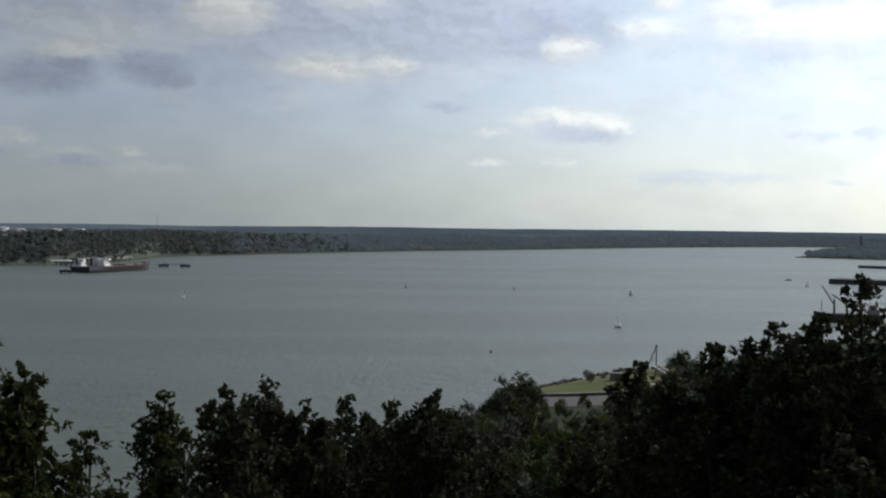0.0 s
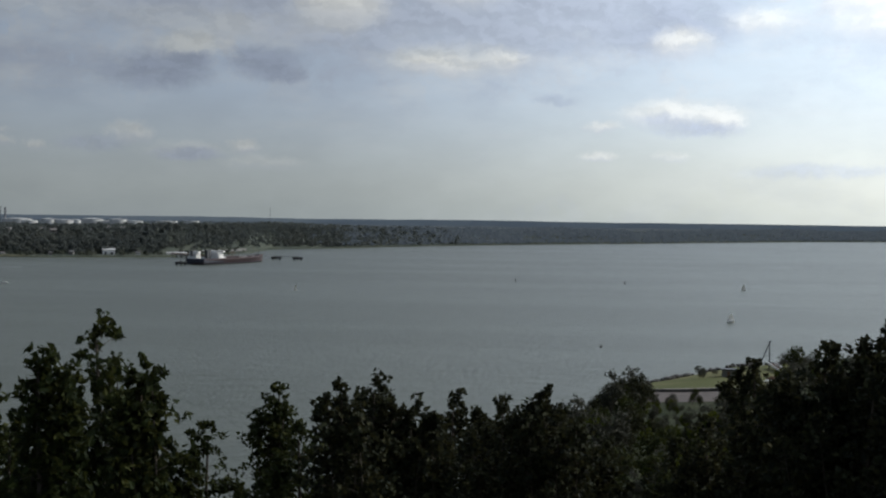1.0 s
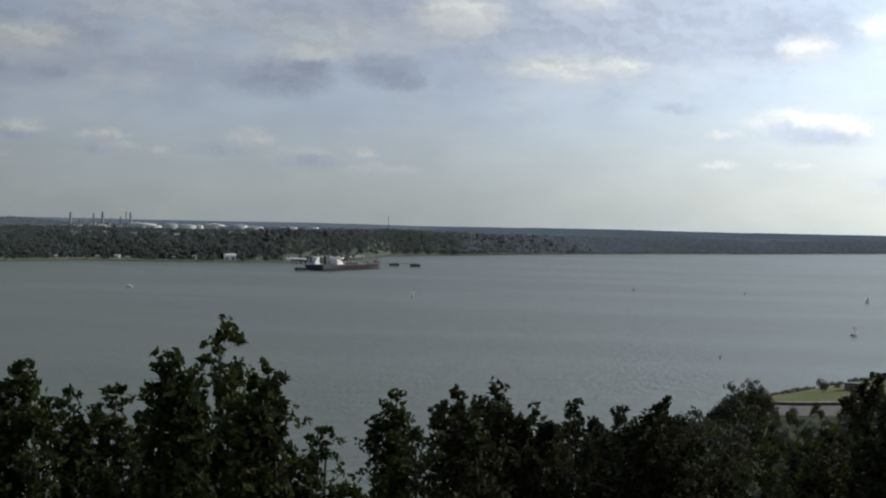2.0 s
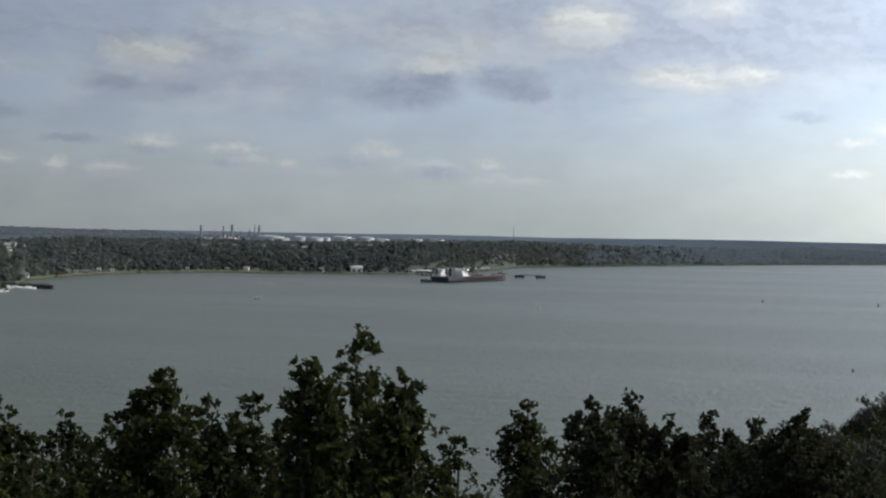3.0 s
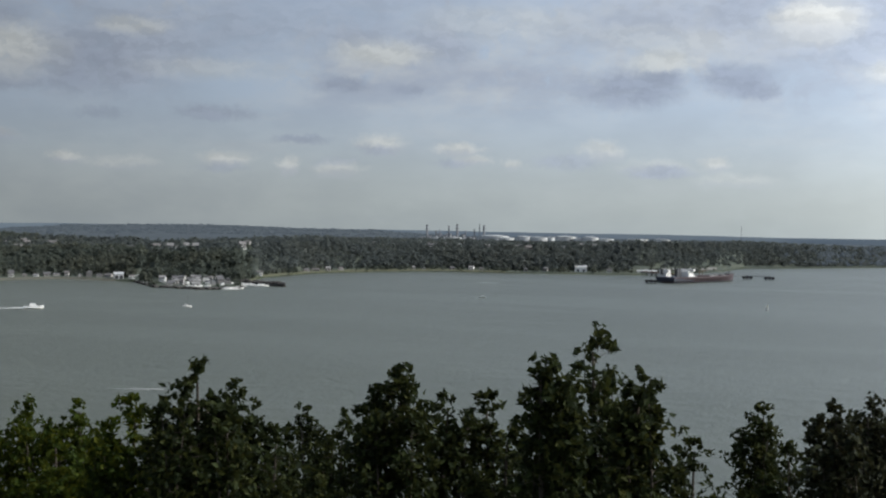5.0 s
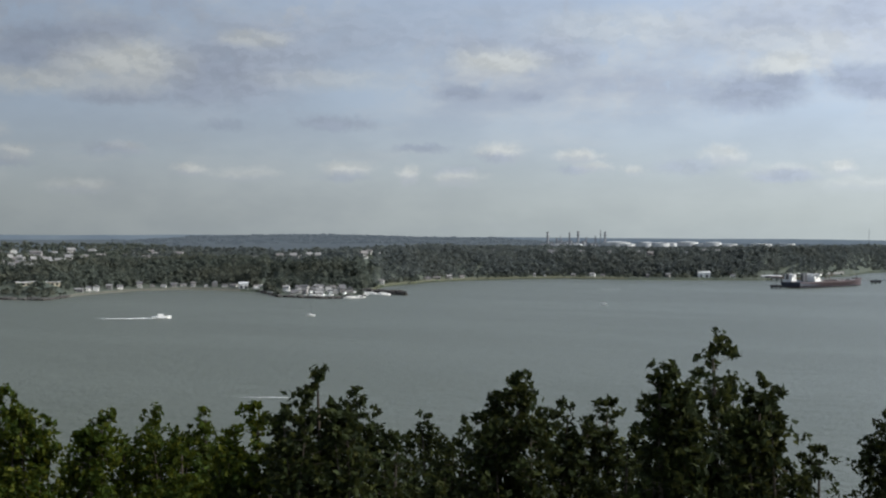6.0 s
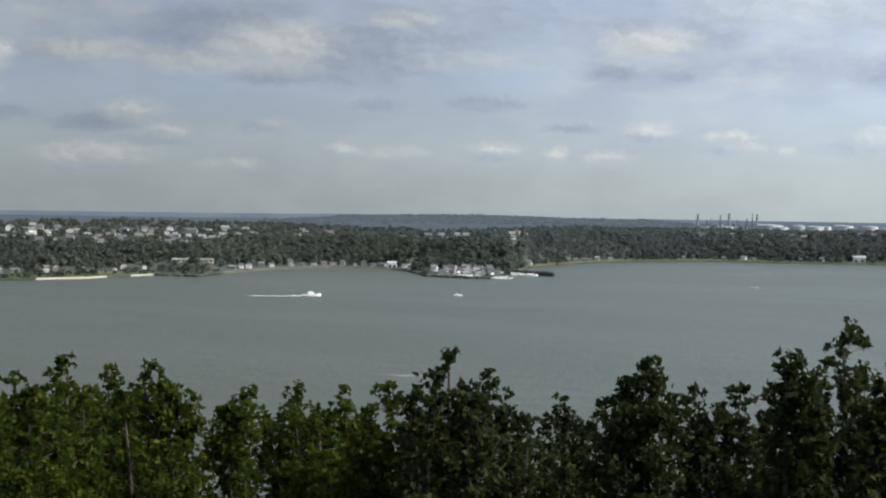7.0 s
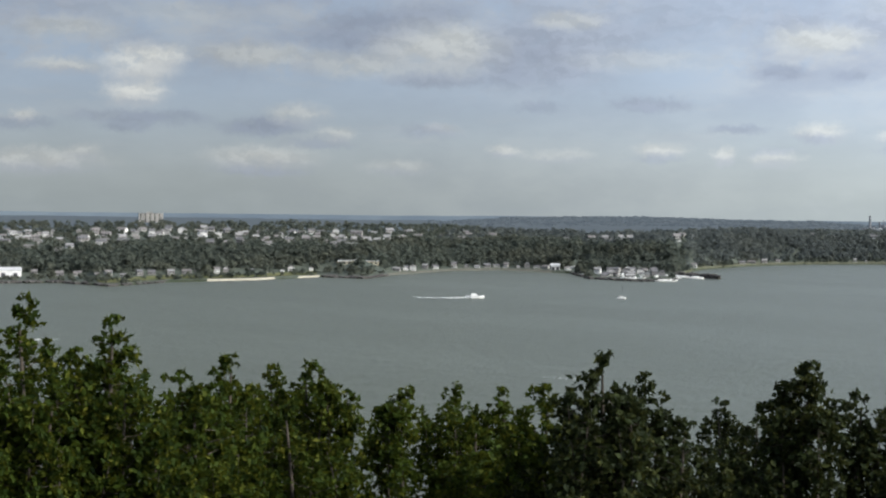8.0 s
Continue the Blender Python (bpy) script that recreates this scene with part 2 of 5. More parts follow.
def water_build(k):
    p = where(k)
    swell = k.noise(k.vec("MULTIPLY", p, (0.9, 1.0, 1.0)), 0.09, 3.0, 0.6)
    chop = k.noise(p, 0.45, 4.0, 0.65)
    band = k.noise(k.vec("MULTIPLY", p, (0.0016, 0.006, 1.0)), 1.0, 4.0, 0.6)
    wind = k.ramp(band, 0.38, 0.64)
    c = k.mix(wind, WATER_A, WATER_B)
    c = k.mix(k.ramp(k.noise(p, 0.02, 4.0), 0.4, 0.7, 0.0, 0.35), c, WATER_C)
    h = k.math("ADD", k.math("MULTIPLY", swell, 1.4), chop)
    return principled(k, c, k.ramp(wind, 0.0, 1.0, 0.35, 0.325), 0.0, h, 0.85, 0.8, WATER_SPEC).outputs[0]


def land_build(k):
    p = where(k)
    big = k.ramp(k.noise(p, 0.006, 5.0), 0.35, 0.65)
    c = k.mix(big, (0.034, 0.044, 0.026), (0.058, 0.066, 0.036))
    c = k.mix(k.ramp(k.noise(p, 0.09, 4.0), 0.4, 0.7, 0.0, 0.7), c, (0.028, 0.042, 0.02))
    c = k.mix(k.ramp(k.noise(p, 0.7, 3.0), 0.5, 0.8, 0.0, 0.5), c, (0.11, 0.105, 0.06))
    h = k.noise(p, 0.12, 6.0, 0.65)
    return principled(k, c, 0.95, 0.0, h, 0.8, 3.0, 0.1).outputs[0]


def grass_build(k):
    p = where(k)
    c = k.mix(k.ramp(k.noise(p, 0.05, 4.0), 0.35, 0.7), (0.095, 0.105, 0.045), (0.15, 0.14, 0.07))
    c = k.mix(k.ramp(k.noise(p, 1.6, 3.0), 0.4, 0.8, 0.0, 0.6), c, (0.07, 0.10, 0.03))
    return principled(k, c, 0.95, 0.0, k.noise(p, 3.0, 3.0), 0.5, 0.1, 0.1).outputs[0]


def wood_build(dark, light, yellow):
    """Leaf sprays that let part of the light through."""
    def build(k):
        r = island(k)
        p = where(k)
        c = k.mix(r, dark, light)
        c = k.mix(k.ramp(k.noise(p, 0.012, 4.0), 0.42, 0.62, 0.0, 0.7), c, yellow)
        c = k.mix(k.ramp(k.noise(p, 0.05, 4.0, 0.6), 0.42, 0.66, 0.0, 0.5), c, tuple(v * 0.8 for v in dark))
        t = k.add("ShaderNodeBsdfTranslucent")
        k.put(t.inputs[0], c)
        m = k.add("ShaderNodeMixShader")
        m.inputs[0].default_value = 0.5
        k.put(m.inputs[1], principled(k, c, 0.95, spec=0.1).outputs[0])
        k.put(m.inputs[2], t.outputs[0])
        return m.outputs[0]
    return build


WATER_A, WATER_B, WATER_C, WATER_SPEC = (0.069, 0.080, 0.058), (0.076, 0.087, 0.064), (0.072, 0.081, 0.057), 0.22
WATER = material("river_water", water_build)
LAND = material("wooded_ground", land_build)
GRASS = material("mown_grass", grass_build)


# ground tone paled to match the haze-lightened crowns above it
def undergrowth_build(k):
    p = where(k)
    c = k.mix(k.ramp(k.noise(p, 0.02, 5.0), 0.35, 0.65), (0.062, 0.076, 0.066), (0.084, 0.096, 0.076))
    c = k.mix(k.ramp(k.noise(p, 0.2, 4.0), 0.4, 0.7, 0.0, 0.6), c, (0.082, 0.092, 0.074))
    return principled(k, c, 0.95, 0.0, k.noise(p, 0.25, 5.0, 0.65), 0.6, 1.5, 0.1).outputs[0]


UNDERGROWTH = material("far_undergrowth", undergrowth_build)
# far crowns are paled and greyed in base colour to stand in for haze
WOODS = material("hazed_far_foliage", wood_build((0.084, 0.100, 0.086), (0.116, 0.132, 0.106), (0.132, 0.138, 0.104)))
# bluer still: more haze put into the base colour of the farther bank
HAZED_WOODS = material("hazed_bank_foliage", wood_build((0.096, 0.112, 0.112), (0.118, 0.134, 0.126), (0.130, 0.142, 0.126)))


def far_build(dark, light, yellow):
    """Distant forest, its blue haze painted into base colour and a faint glow."""
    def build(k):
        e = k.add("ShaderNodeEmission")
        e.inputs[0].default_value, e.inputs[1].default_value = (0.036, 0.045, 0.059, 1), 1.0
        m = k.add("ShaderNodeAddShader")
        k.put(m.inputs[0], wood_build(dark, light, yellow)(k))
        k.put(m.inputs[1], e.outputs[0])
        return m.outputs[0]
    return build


HAZY = material("painted_haze_forest", far_build((0.060, 0.074, 0.074), (0.080, 0.094, 0.090), (0.088, 0.098, 0.092)))


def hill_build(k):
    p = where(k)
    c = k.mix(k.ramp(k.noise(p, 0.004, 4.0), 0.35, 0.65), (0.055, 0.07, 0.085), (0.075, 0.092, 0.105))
    # air light over the hills is added as a bluish emission
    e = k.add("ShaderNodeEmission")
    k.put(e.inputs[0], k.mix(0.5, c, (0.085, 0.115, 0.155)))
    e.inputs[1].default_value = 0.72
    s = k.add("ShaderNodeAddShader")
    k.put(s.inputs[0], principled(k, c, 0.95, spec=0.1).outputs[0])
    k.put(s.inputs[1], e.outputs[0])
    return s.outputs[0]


HAZED_HILL = material("hazed_hills", hill_build)
LEAF = leaf_material("maple_leaf", (0.007, 0.012, 0.005), (0.032, 0.047, 0.014), (0.076, 0.078, 0.022), 0.28)
# same leaf darkened in colour for the backlit trees on the right
LEAF_SHADED = leaf_material("shaded_leaf", (0.007, 0.010, 0.007), (0.034, 0.042, 0.020), (0.068, 0.062, 0.026), 0.22)
# same leaf, greener and yellower in colour for the sunlit left-hand trees
LEAF_GREEN = leaf_material("sunlit_leaf", (0.009, 0.021, 0.003), (0.046, 0.074, 0.008), (0.130, 0.128, 0.016), 0.36)
LEAF_GREY = leaf_material("willow_leaf", (0.04, 0.044, 0.034), (0.095, 0.098, 0.075), (0.115, 0.11, 0.08), 0.15)
BARK = worn("grey_bark", (0.085, 0.07, 0.055), 2.0, 0.9, 0.5, bump=0.6)
WHITE_PAINT = worn("white_paint", (0.84, 0.84, 0.82), 0.4, 0.55, 0.15)
CREAM_PAINT = worn("cream_paint", (0.60, 0.54, 0.40), 0.4, 0.6, 0.2)
HULL_DARK = worn("dark_hull_paint", (0.035, 0.042, 0.065), 0.2, 0.5, 0.35)
HULL_RED = worn("red_oxide_paint", (0.082, 0.056, 0.062), 0.2, 0.6, 0.35)
DECK_RED = worn("deck_paint", (0.10, 0.066, 0.060), 0.3, 0.8, 0.3)
STEEL = worn("weathered_steel", (0.10, 0.105, 0.115), 0.5, 0.55, 0.35, 0.3)
RUST = worn("rusty_steel", (0.16, 0.085, 0.05), 0.5, 0.85, 0.4)
CONCRETE = worn("concrete", (0.34, 0.33, 0.31), 0.3, 0.9, 0.3)
ROCK = worn("dark_rock", (0.085, 0.08, 0.075), 0.4, 0.95, 0.45, bump=0.6)
SAND = worn("sand", (0.46, 0.42, 0.33), 0.2, 0.95, 0.2)
ASPHALT = worn("asphalt", (0.07, 0.07, 0.072), 0.2, 0.9, 0.25)
TANK_PAINT = worn("tank_paint", (0.60, 0.61, 0.60), 0.06, 0.6, 0.2)
WINDOW_DARK = worn("dark_window_glass", (0.03, 0.035, 0.04), 0.5, 0.12, 0.2, spec=0.8)
FOAM = worn("foam", (0.93, 0.94, 0.94), 0.5, 0.7, 0.2)
SAILCLOTH = worn("sailcloth", (0.82, 0.82, 0.79), 0.6, 0.8, 0.1)
WALLS = tinted("house_wall", ((0.74, 0.73, 0.71), (0.36, 0.35, 0.335), (0.21, 0.20, 0.195)))
ROOFS = tinted("house_roof", ((0.12, 0.12, 0.125), (0.27, 0.268, 0.265), (0.17, 0.16, 0.155)))
BUOY_RED = worn("buoy_paint", (0.06, 0.035, 0.035), 0.8, 0.6, 0.3)
UNIT_STEEL = worn("unit_steel", (0.28, 0.29, 0.31), 0.1, 0.7, 0.4)


# ---- building helpers ----
def at(az, r, z=0.0):
    """A place r metres from the lookout at that azimuth."""
    a = radians(az)
    return Vector((-r * math.sin(a), r * math.cos(a), z))


def raw(name, verts, faces, mat, parent=None, label="", smooth=False):
    me = bpy.data.meshes.new(name)
    me.from_pydata(verts, [], faces)
    me.materials.append(mat)
    if smooth:
        me.polygons.foreach_set("use_smooth", [True] * len(me.polygons))
    ob = new(name, me)
    ob.parent = parent
    if label:
        ob["label"] = label
    return ob


def part(name, bm, mat, parent, label="", smooth=False):
    me = bpy.data.meshes.new(name)
    bm.normal_update()
    bm.to_mesh(me)
    bm.free()
    me.materials.append(mat)
    if smooth:
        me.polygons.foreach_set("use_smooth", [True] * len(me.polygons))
    ob = new(name, me)
    ob.parent = parent
    if label:
        ob["label"] = label
    return ob


def thing(name, m, label, category, group="", kind=""):
    ob = new(name)
    ob.matrix_world = m
    return tagged(ob, label, category, group, kind)


def block(*boxes, bevel=0.0):
    """A bmesh of boxes, each (x0, y0, z0, x1, y1, z1)."""
    bm = bmesh.new()
    for x0, y0, z0, x1, y1, z1 in boxes:
        c = Matrix.Translation(((x0 + x1) / 2, (y0 + y1) / 2, (z0 + z1) / 2)) @ Matrix.Diagonal((abs(x1 - x0), abs(y1 - y0), abs(z1 - z0), 1))
        bmesh.ops.create_cube(bm, size=1, matrix=c)
    if bevel:
        bmesh.ops.bevel(bm, geom=bm.edges[:], offset=bevel, segments=1, affect="EDGES")
    return bm


def rod(a, b, r0, r1=None, sides=7, bm=None):
    """A tapered round bar from a to b."""
    bm = bm or bmesh.new()
    a, b = Vector(a), Vector(b)
    m = Matrix.Translation((a + b) / 2) @ (b - a).to_track_quat("Z", "Y").to_matrix().to_4x4()
    bmesh.ops.create_cone(bm, cap_ends=True, segments=sides, radius1=r0, radius2=r0 if r1 is None else r1, depth=(b - a).length, matrix=m)
    return bm


def prism(outline, z0, z1, top=None):
    """A closed outline (x, y) raised from z0 to z1; top: another outline for the upper edge."""
    bm = bmesh.new()
    low = [bm.verts.new((x, y, z0)) for x, y in outline]
    up = [bm.verts.new((x, y, z1)) for x, y in (top or outline)]
    n = len(low)
    for i in range(n):
        bm.faces.new((low[i], low[(i + 1) % n], up[(i + 1) % n], up[i]))
    bm.faces.new(up)
    bm.faces.new(low[::-1])
    bmesh.ops.recalc_face_normals(bm, faces=bm.faces[:])
    return bm


def tube(points, radii, sides=6):
    """Vertices and faces of a tapered tube through the points."""
    verts, faces = [], []
    for i, (p, r) in enumerate(zip(points, radii)):
        way = (points[min(i + 1, len(points) - 1)] - points[max(i - 1, 0)]).normalized()
        q = way.to_track_quat("Z", "Y")
        for j in range(sides):
            t = 2 * math.pi * j / sides
            verts.append(p + q @ Vector((r * math.cos(t), r * math.sin(t), 0)))
        if i:
            a, b = (i - 1) * sides, i * sides
            for j in range(sides):
                faces.append((a + j, a + (j + 1) % sides, b + (j + 1) % sides, b + j))
    return verts, faces


# ---- the lie of the land ----
# azimuth, near shore, far shore, height of the bluff, height of the plateau behind it, far ridge
SHORES = [
    (-24, 900, 4850, 22, 24, 26), (-16, 800, 4800, 22, 24, 26), (-13, 690, 4620, 19, 24, 26), (-10, 620, 4330, 20, 24, 26),
    (-7, 590, 3960, 23, 24, 26), (-4.8, 540, 3690, 21, 24, 26), (-3.2, 515, 3500, 18, 24, 26), (-1.6, 440, 3380, 22, 24, 26), (0, 380, 3257, 25, 24, 26)]
SHORES_B = [
    (4, 300, 2940, 23, 24, 26), (8.4, 260, 2600, 28, 28, 26), (11, 250, 2460, 33, 33, 29), (11.8, 250, 2215, 33, 33, 29), (15, 245, 1975, 33, 33, 29),
    (20, 240, 1935, 28, 31, 29), (22.5, 240, 1950, 29, 31, 29), (25, 240, 1890, 28, 33, 42), (27.5, 240, 1780, 27, 34, 45), (29.6, 240, 1600, 29, 34, 48)]
SHORES_C = [
    (30.4, 240, 1330, 29, 34, 49), (31.9, 240, 1318, 28, 33, 49), (33.6, 240, 1350, 25, 32, 48), (34.3, 240, 1465, 24, 32, 47), (37, 240, 1520, 22, 32, 42),
    (39, 240, 1480, 20, 33, 27), (41.1, 240, 1375, 18, 34, 27), (42.3, 240, 1290, 17, 35, 27), (44, 240, 1310, 17, 36, 27), (46.6, 240, 1240, 18, 38, 27)]
SHORES_D = [(50, 240, 1196, 19, 38, 27), (52, 240, 1130, 17, 38, 27), (54, 240, 1185, 13, 36, 27), (58, 240, 1165, 12, 34, 27), (66, 240, 1150, 14, 34, 27)]
TABLE = np.array(SHORES + SHORES_B + SHORES_C + SHORES_D, float)


def shore(az, column):
    return float(np.interp(az, TABLE[:, 0], TABLE[:, column]))


def profile(az):
    near, far, bluff, flat, ridge = (shore(az, c) for c in range(1, 6))
    marina = 1.0 if 29.9 < az < 34.0 else 0.0
    shelf = 34 + 130 * marina + 50 * max(0.0, min(1.0, (az - 42) / 4))
    right = max(0.0, min(1.0, (4 - az) / 5))
    rs = [0, 5.0, 9.0, 24, 42, 70, 120]
    zs = [EYE - 1.7, EYE - 1.75, EYE - 3.5, EYE - 11, EYE - 15, EYE - 22, 20 - 2 * (1 - right)]
    rs += [190, near - 50, near - 18, near - 3, near, near + 40]
    zs += [9, 4.5 * right + 3.5 * (1 - right), 3.2, 2.2, 0.0, -6]
    top = far + shelf + 130
    mid = min(top + 700, 4880)
    end = max(mid + 40, 4930)
    rs += [far - 60, far, far + 6, far + shelf, far + shelf + 60, top, mid, end, 7000, 9500]
    zs += [-6, 0.0, 1.6, 3.0, bluff * 0.62, bluff, flat, ridge, ridge - 12, ridge - 20]
    return np.array(rs), np.array(zs)


def ground_z(az, r):
    rs, zs = profile(az)
    z = float(np.interp(r, rs, zs))
    if r > shore(az, 2) + 60:
        p = at(az, r)
        z += (5.0 if az < 9 else 3.0) * noise.noise((p.x * 0.004, p.y * 0.004, 0.3)) * min(1.0, (r - shore(az, 2)) / 300)
    return z


def behind(az):
    """1 where the land behind the lookout stays high, 0 where the river is seen."""
    return max(0.0, min(1.0, (abs(az - 20) - 50) / 25))


def make_ground():
    angles = [-160, -130, -100, -75, -60, -50, -42, -36, -30] + [a * 0.3 for a in range(-90, 219)] + [68, 72, 78, 84, 92, 105, 125, 150, 175]
    verts, faces = [], []
    count = 0
    for az in angles:
        rs, zs = profile(az)
        steps = []
        for a, b in zip(rs[:-1], rs[1:]):
            n = max(1, min(9, int((b - a) / 26)))
            steps += [a + (b - a) * i / n for i in range(n)]
        grid = np.interp(np.linspace(0, 1, 120), np.linspace(0, 1, len(steps)), steps)
        grid = np.sort(np.concatenate([grid, rs[1:]]))
        count = len(grid)
        w = behind(az)
        for r in grid:
            z = ground_z(az, r)
            z = z * (1 - w) + (EYE - 1.75 + 2 * noise.noise((r * 0.01, az * 0.05, 0))) * w if r > 5 else z
            verts.append(at(az, float(r), z))
    n = len(angles)
    for i in range(n):
        j = (i + 1) % n
        for q in range(count - 1):
            faces.append((i * count + q, i * count + q + 1, j * count + q + 1, j * count + q))
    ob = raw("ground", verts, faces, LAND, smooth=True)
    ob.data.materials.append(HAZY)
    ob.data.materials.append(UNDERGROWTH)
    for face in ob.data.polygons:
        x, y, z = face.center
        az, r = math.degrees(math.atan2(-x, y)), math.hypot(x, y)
        # farthest land takes HAZY with its painted-in haze, the bank takes UNDERGROWTH
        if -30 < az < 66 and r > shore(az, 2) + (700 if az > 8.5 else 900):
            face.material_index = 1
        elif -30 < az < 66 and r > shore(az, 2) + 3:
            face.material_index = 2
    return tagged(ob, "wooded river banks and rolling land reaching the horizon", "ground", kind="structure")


def make_water():
    rings = [60] + [120 * 1.13 ** i for i in range(37)]
    rings = [r for r in rings if r < 7000] + [8000]
    verts, faces = [], []
    seg = 180
    for r in rings:
        for j in range(seg):
            verts.append(at(j * 360 / seg, r, 0))
    for i in range(len(rings) - 1):
        for j in range(seg):
            a, b = i * seg, (i + 1) * seg
            faces.append((a + j, a + (j + 1) % seg, b + (j + 1) % seg, b + j))
    ob = raw("water", verts, [f[::-1] for f in faces], WATER)
    return tagged(ob, "wide grey-green river with fine wind ripples", "water", kind="structure")


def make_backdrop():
    """Hills at the edge of sight, blue from haze painted into their material."""
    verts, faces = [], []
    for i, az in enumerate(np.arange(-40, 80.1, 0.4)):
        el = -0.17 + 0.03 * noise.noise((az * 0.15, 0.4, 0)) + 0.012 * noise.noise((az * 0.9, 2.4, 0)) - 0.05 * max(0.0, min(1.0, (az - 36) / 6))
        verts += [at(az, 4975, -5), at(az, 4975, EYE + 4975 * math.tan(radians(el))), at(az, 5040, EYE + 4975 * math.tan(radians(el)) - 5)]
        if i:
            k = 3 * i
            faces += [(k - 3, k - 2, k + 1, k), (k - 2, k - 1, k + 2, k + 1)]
    return tagged(raw("backdrop", verts, faces, HAZED_HILL, smooth=True), "hazy blue hills along the horizon", "hills", kind="structure")


make_ground()
make_water()
make_backdrop()

# ---- far woods ----
BALL = bmesh.new()
bmesh.ops.create_icosphere(BALL, subdivisions=2, radius=1.0)
BALL_V = np.array([v.co[:] for v in BALL.verts])
BALL_F = np.array([[v.index for v in f.verts] for f in BALL.faces])
BALL.free()
keep = BALL_V[BALL_F].mean(axis=1)[:, 2] > -0.45
BALL_F = BALL_F[keep]
LOW = bmesh.new()
bmesh.ops.create_icosphere(LOW, subdivisions=1, radius=1.0)
LOW_V = np.array([v.co[:] for v in LOW.verts])
LOW_F = np.array([[v.index for v in f.verts] for f in LOW.faces])
LOW.free()


def lumps(name, places, label, mat=ROCK, seed=1, fine=False):
    """Many lumpy stones in one mesh; places: x, y, z of the ground, radius, height."""
    rng = np.random.default_rng(seed)
    bv, bf = (BALL_V, BALL_F) if fine else (LOW_V, LOW_F)
    allv, allf = [], []
    for i, (x, y, z, r, h) in enumerate(places):
        f = rng.normal(size=(4, 3)) * 2.2
        ph = rng.uniform(0, 6.28, 4)
        lump = 1 + 0.16 * np.sin(bv @ f.T + ph).sum(axis=1) + rng.normal(size=len(bv)) * 0.07
        v = bv * lump[:, None]
        turn = rng.uniform(0, 6.28)
        c, s = math.cos(turn), math.sin(turn)
        v = np.stack([(v[:, 0] * c - v[:, 1] * s) * r * rng.uniform(0.85, 1.2), (v[:, 0] * s + v[:, 1] * c) * r, v[:, 2] * h * 0.55], axis=1)
        allv.append(v + (x, y, z + h * 0.45))
        allf.append(bf + i * len(bv))
    ob = raw(name, np.concatenate(allv).tolist(), np.concatenate(allf).tolist(), mat)
    return tagged(ob, label, "rocks", kind="stuff")


def woods(name, places, label, mat=WOODS, seed=1, sprays=40):
    """Many ragged crowns in one mesh, each a shell of leaf sprays; places: x, y, z of the ground, radius, height."""
    rng = np.random.default_rng(seed)
    q = np.array(places)
    n = len(q)
    d = rng.normal(size=(n, sprays, 3))
    d[..., 2] = np.abs(d[..., 2]) * 1.0 - 0.25
    d /= np.linalg.norm(d, axis=2)[..., None]
    lobe = 1 + 0.22 * np.sin(3 * np.arctan2(d[..., 1], d[..., 0]) + rng.uniform(0, 6.28, (n, 1))) * (1 - np.abs(d[..., 2]))
    k = rng.uniform(0.62, 1.08, (n, sprays)) * lobe
    r, h = q[:, 3][:, None], q[:, 4][:, None]
    mid = np.stack([q[:, 0][:, None] + d[..., 0] * k * r, q[:, 1][:, None] + d[..., 1] * k * r, q[:, 2][:, None] + h * 0.42 + d[..., 2] * k * h * 0.58], axis=2)
    out = d * 0.8 + (0, 0, 0.45) + rng.normal(size=d.shape) * 0.3
    out /= np.linalg.norm(out, axis=2)[..., None]
    u = np.cross(out, rng.normal(size=d.shape))
    u /= np.linalg.norm(u, axis=2)[..., None]
    v = np.cross(out, u)
    s = (0.43 * np.minimum(r, h * 0.7) * rng.uniform(0.6, 1.25, (n, sprays)))[..., None]
    corners = np.stack([mid - u * s, mid - v * s * 0.8, mid + u * s - out * s * 0.3, mid + v * s * 0.9], axis=2).reshape(-1, 3)
    i = np.arange(n * sprays)[:, None] * 4
    faces = np.concatenate([i + (0, 1, 2), i + (0, 2, 3)], axis=1).reshape(-1, 3)
    ob = raw(name, corners.tolist(), faces.tolist(), mat)
    return tagged(ob, label, "trees", kind="stuff")


def scatter(az0, az1, depth0, depth1, spacing, rng, size=(3.6, 6.2), tall=(7, 12), clear=None):
    """Crowns on the far bank between two depths behind its shore."""
    out = []
    az = az0
    while az < az1:
        far = shore(az, 2)
        d = depth0 + rng.uniform(0, spacing)
        while d < depth1:
            r = far + d
            a = az + rng.normal() * math.degrees(spacing * 0.4 / r)
            if r < 4960 and not hides(a, r) and not (clear and clear(a, d, rng)):
                p = at(a, r + rng.normal() * spacing * 0.3, 0)
                grove = 1.0 + 0.35 * noise.noise((p.x * 0.016, p.y * 0.016, 1.7)) + 0.25 * noise.noise((p.x * 0.05, p.y * 0.05, 5.1))
                out.append((p.x, p.y, ground_z(a, r), rng.uniform(*size) * grove, rng.uniform(*tall) * grove))
            d += spacing * rng.uniform(0.8, 1.3)
        az += math.degrees(spacing / (far + depth0))
    return out


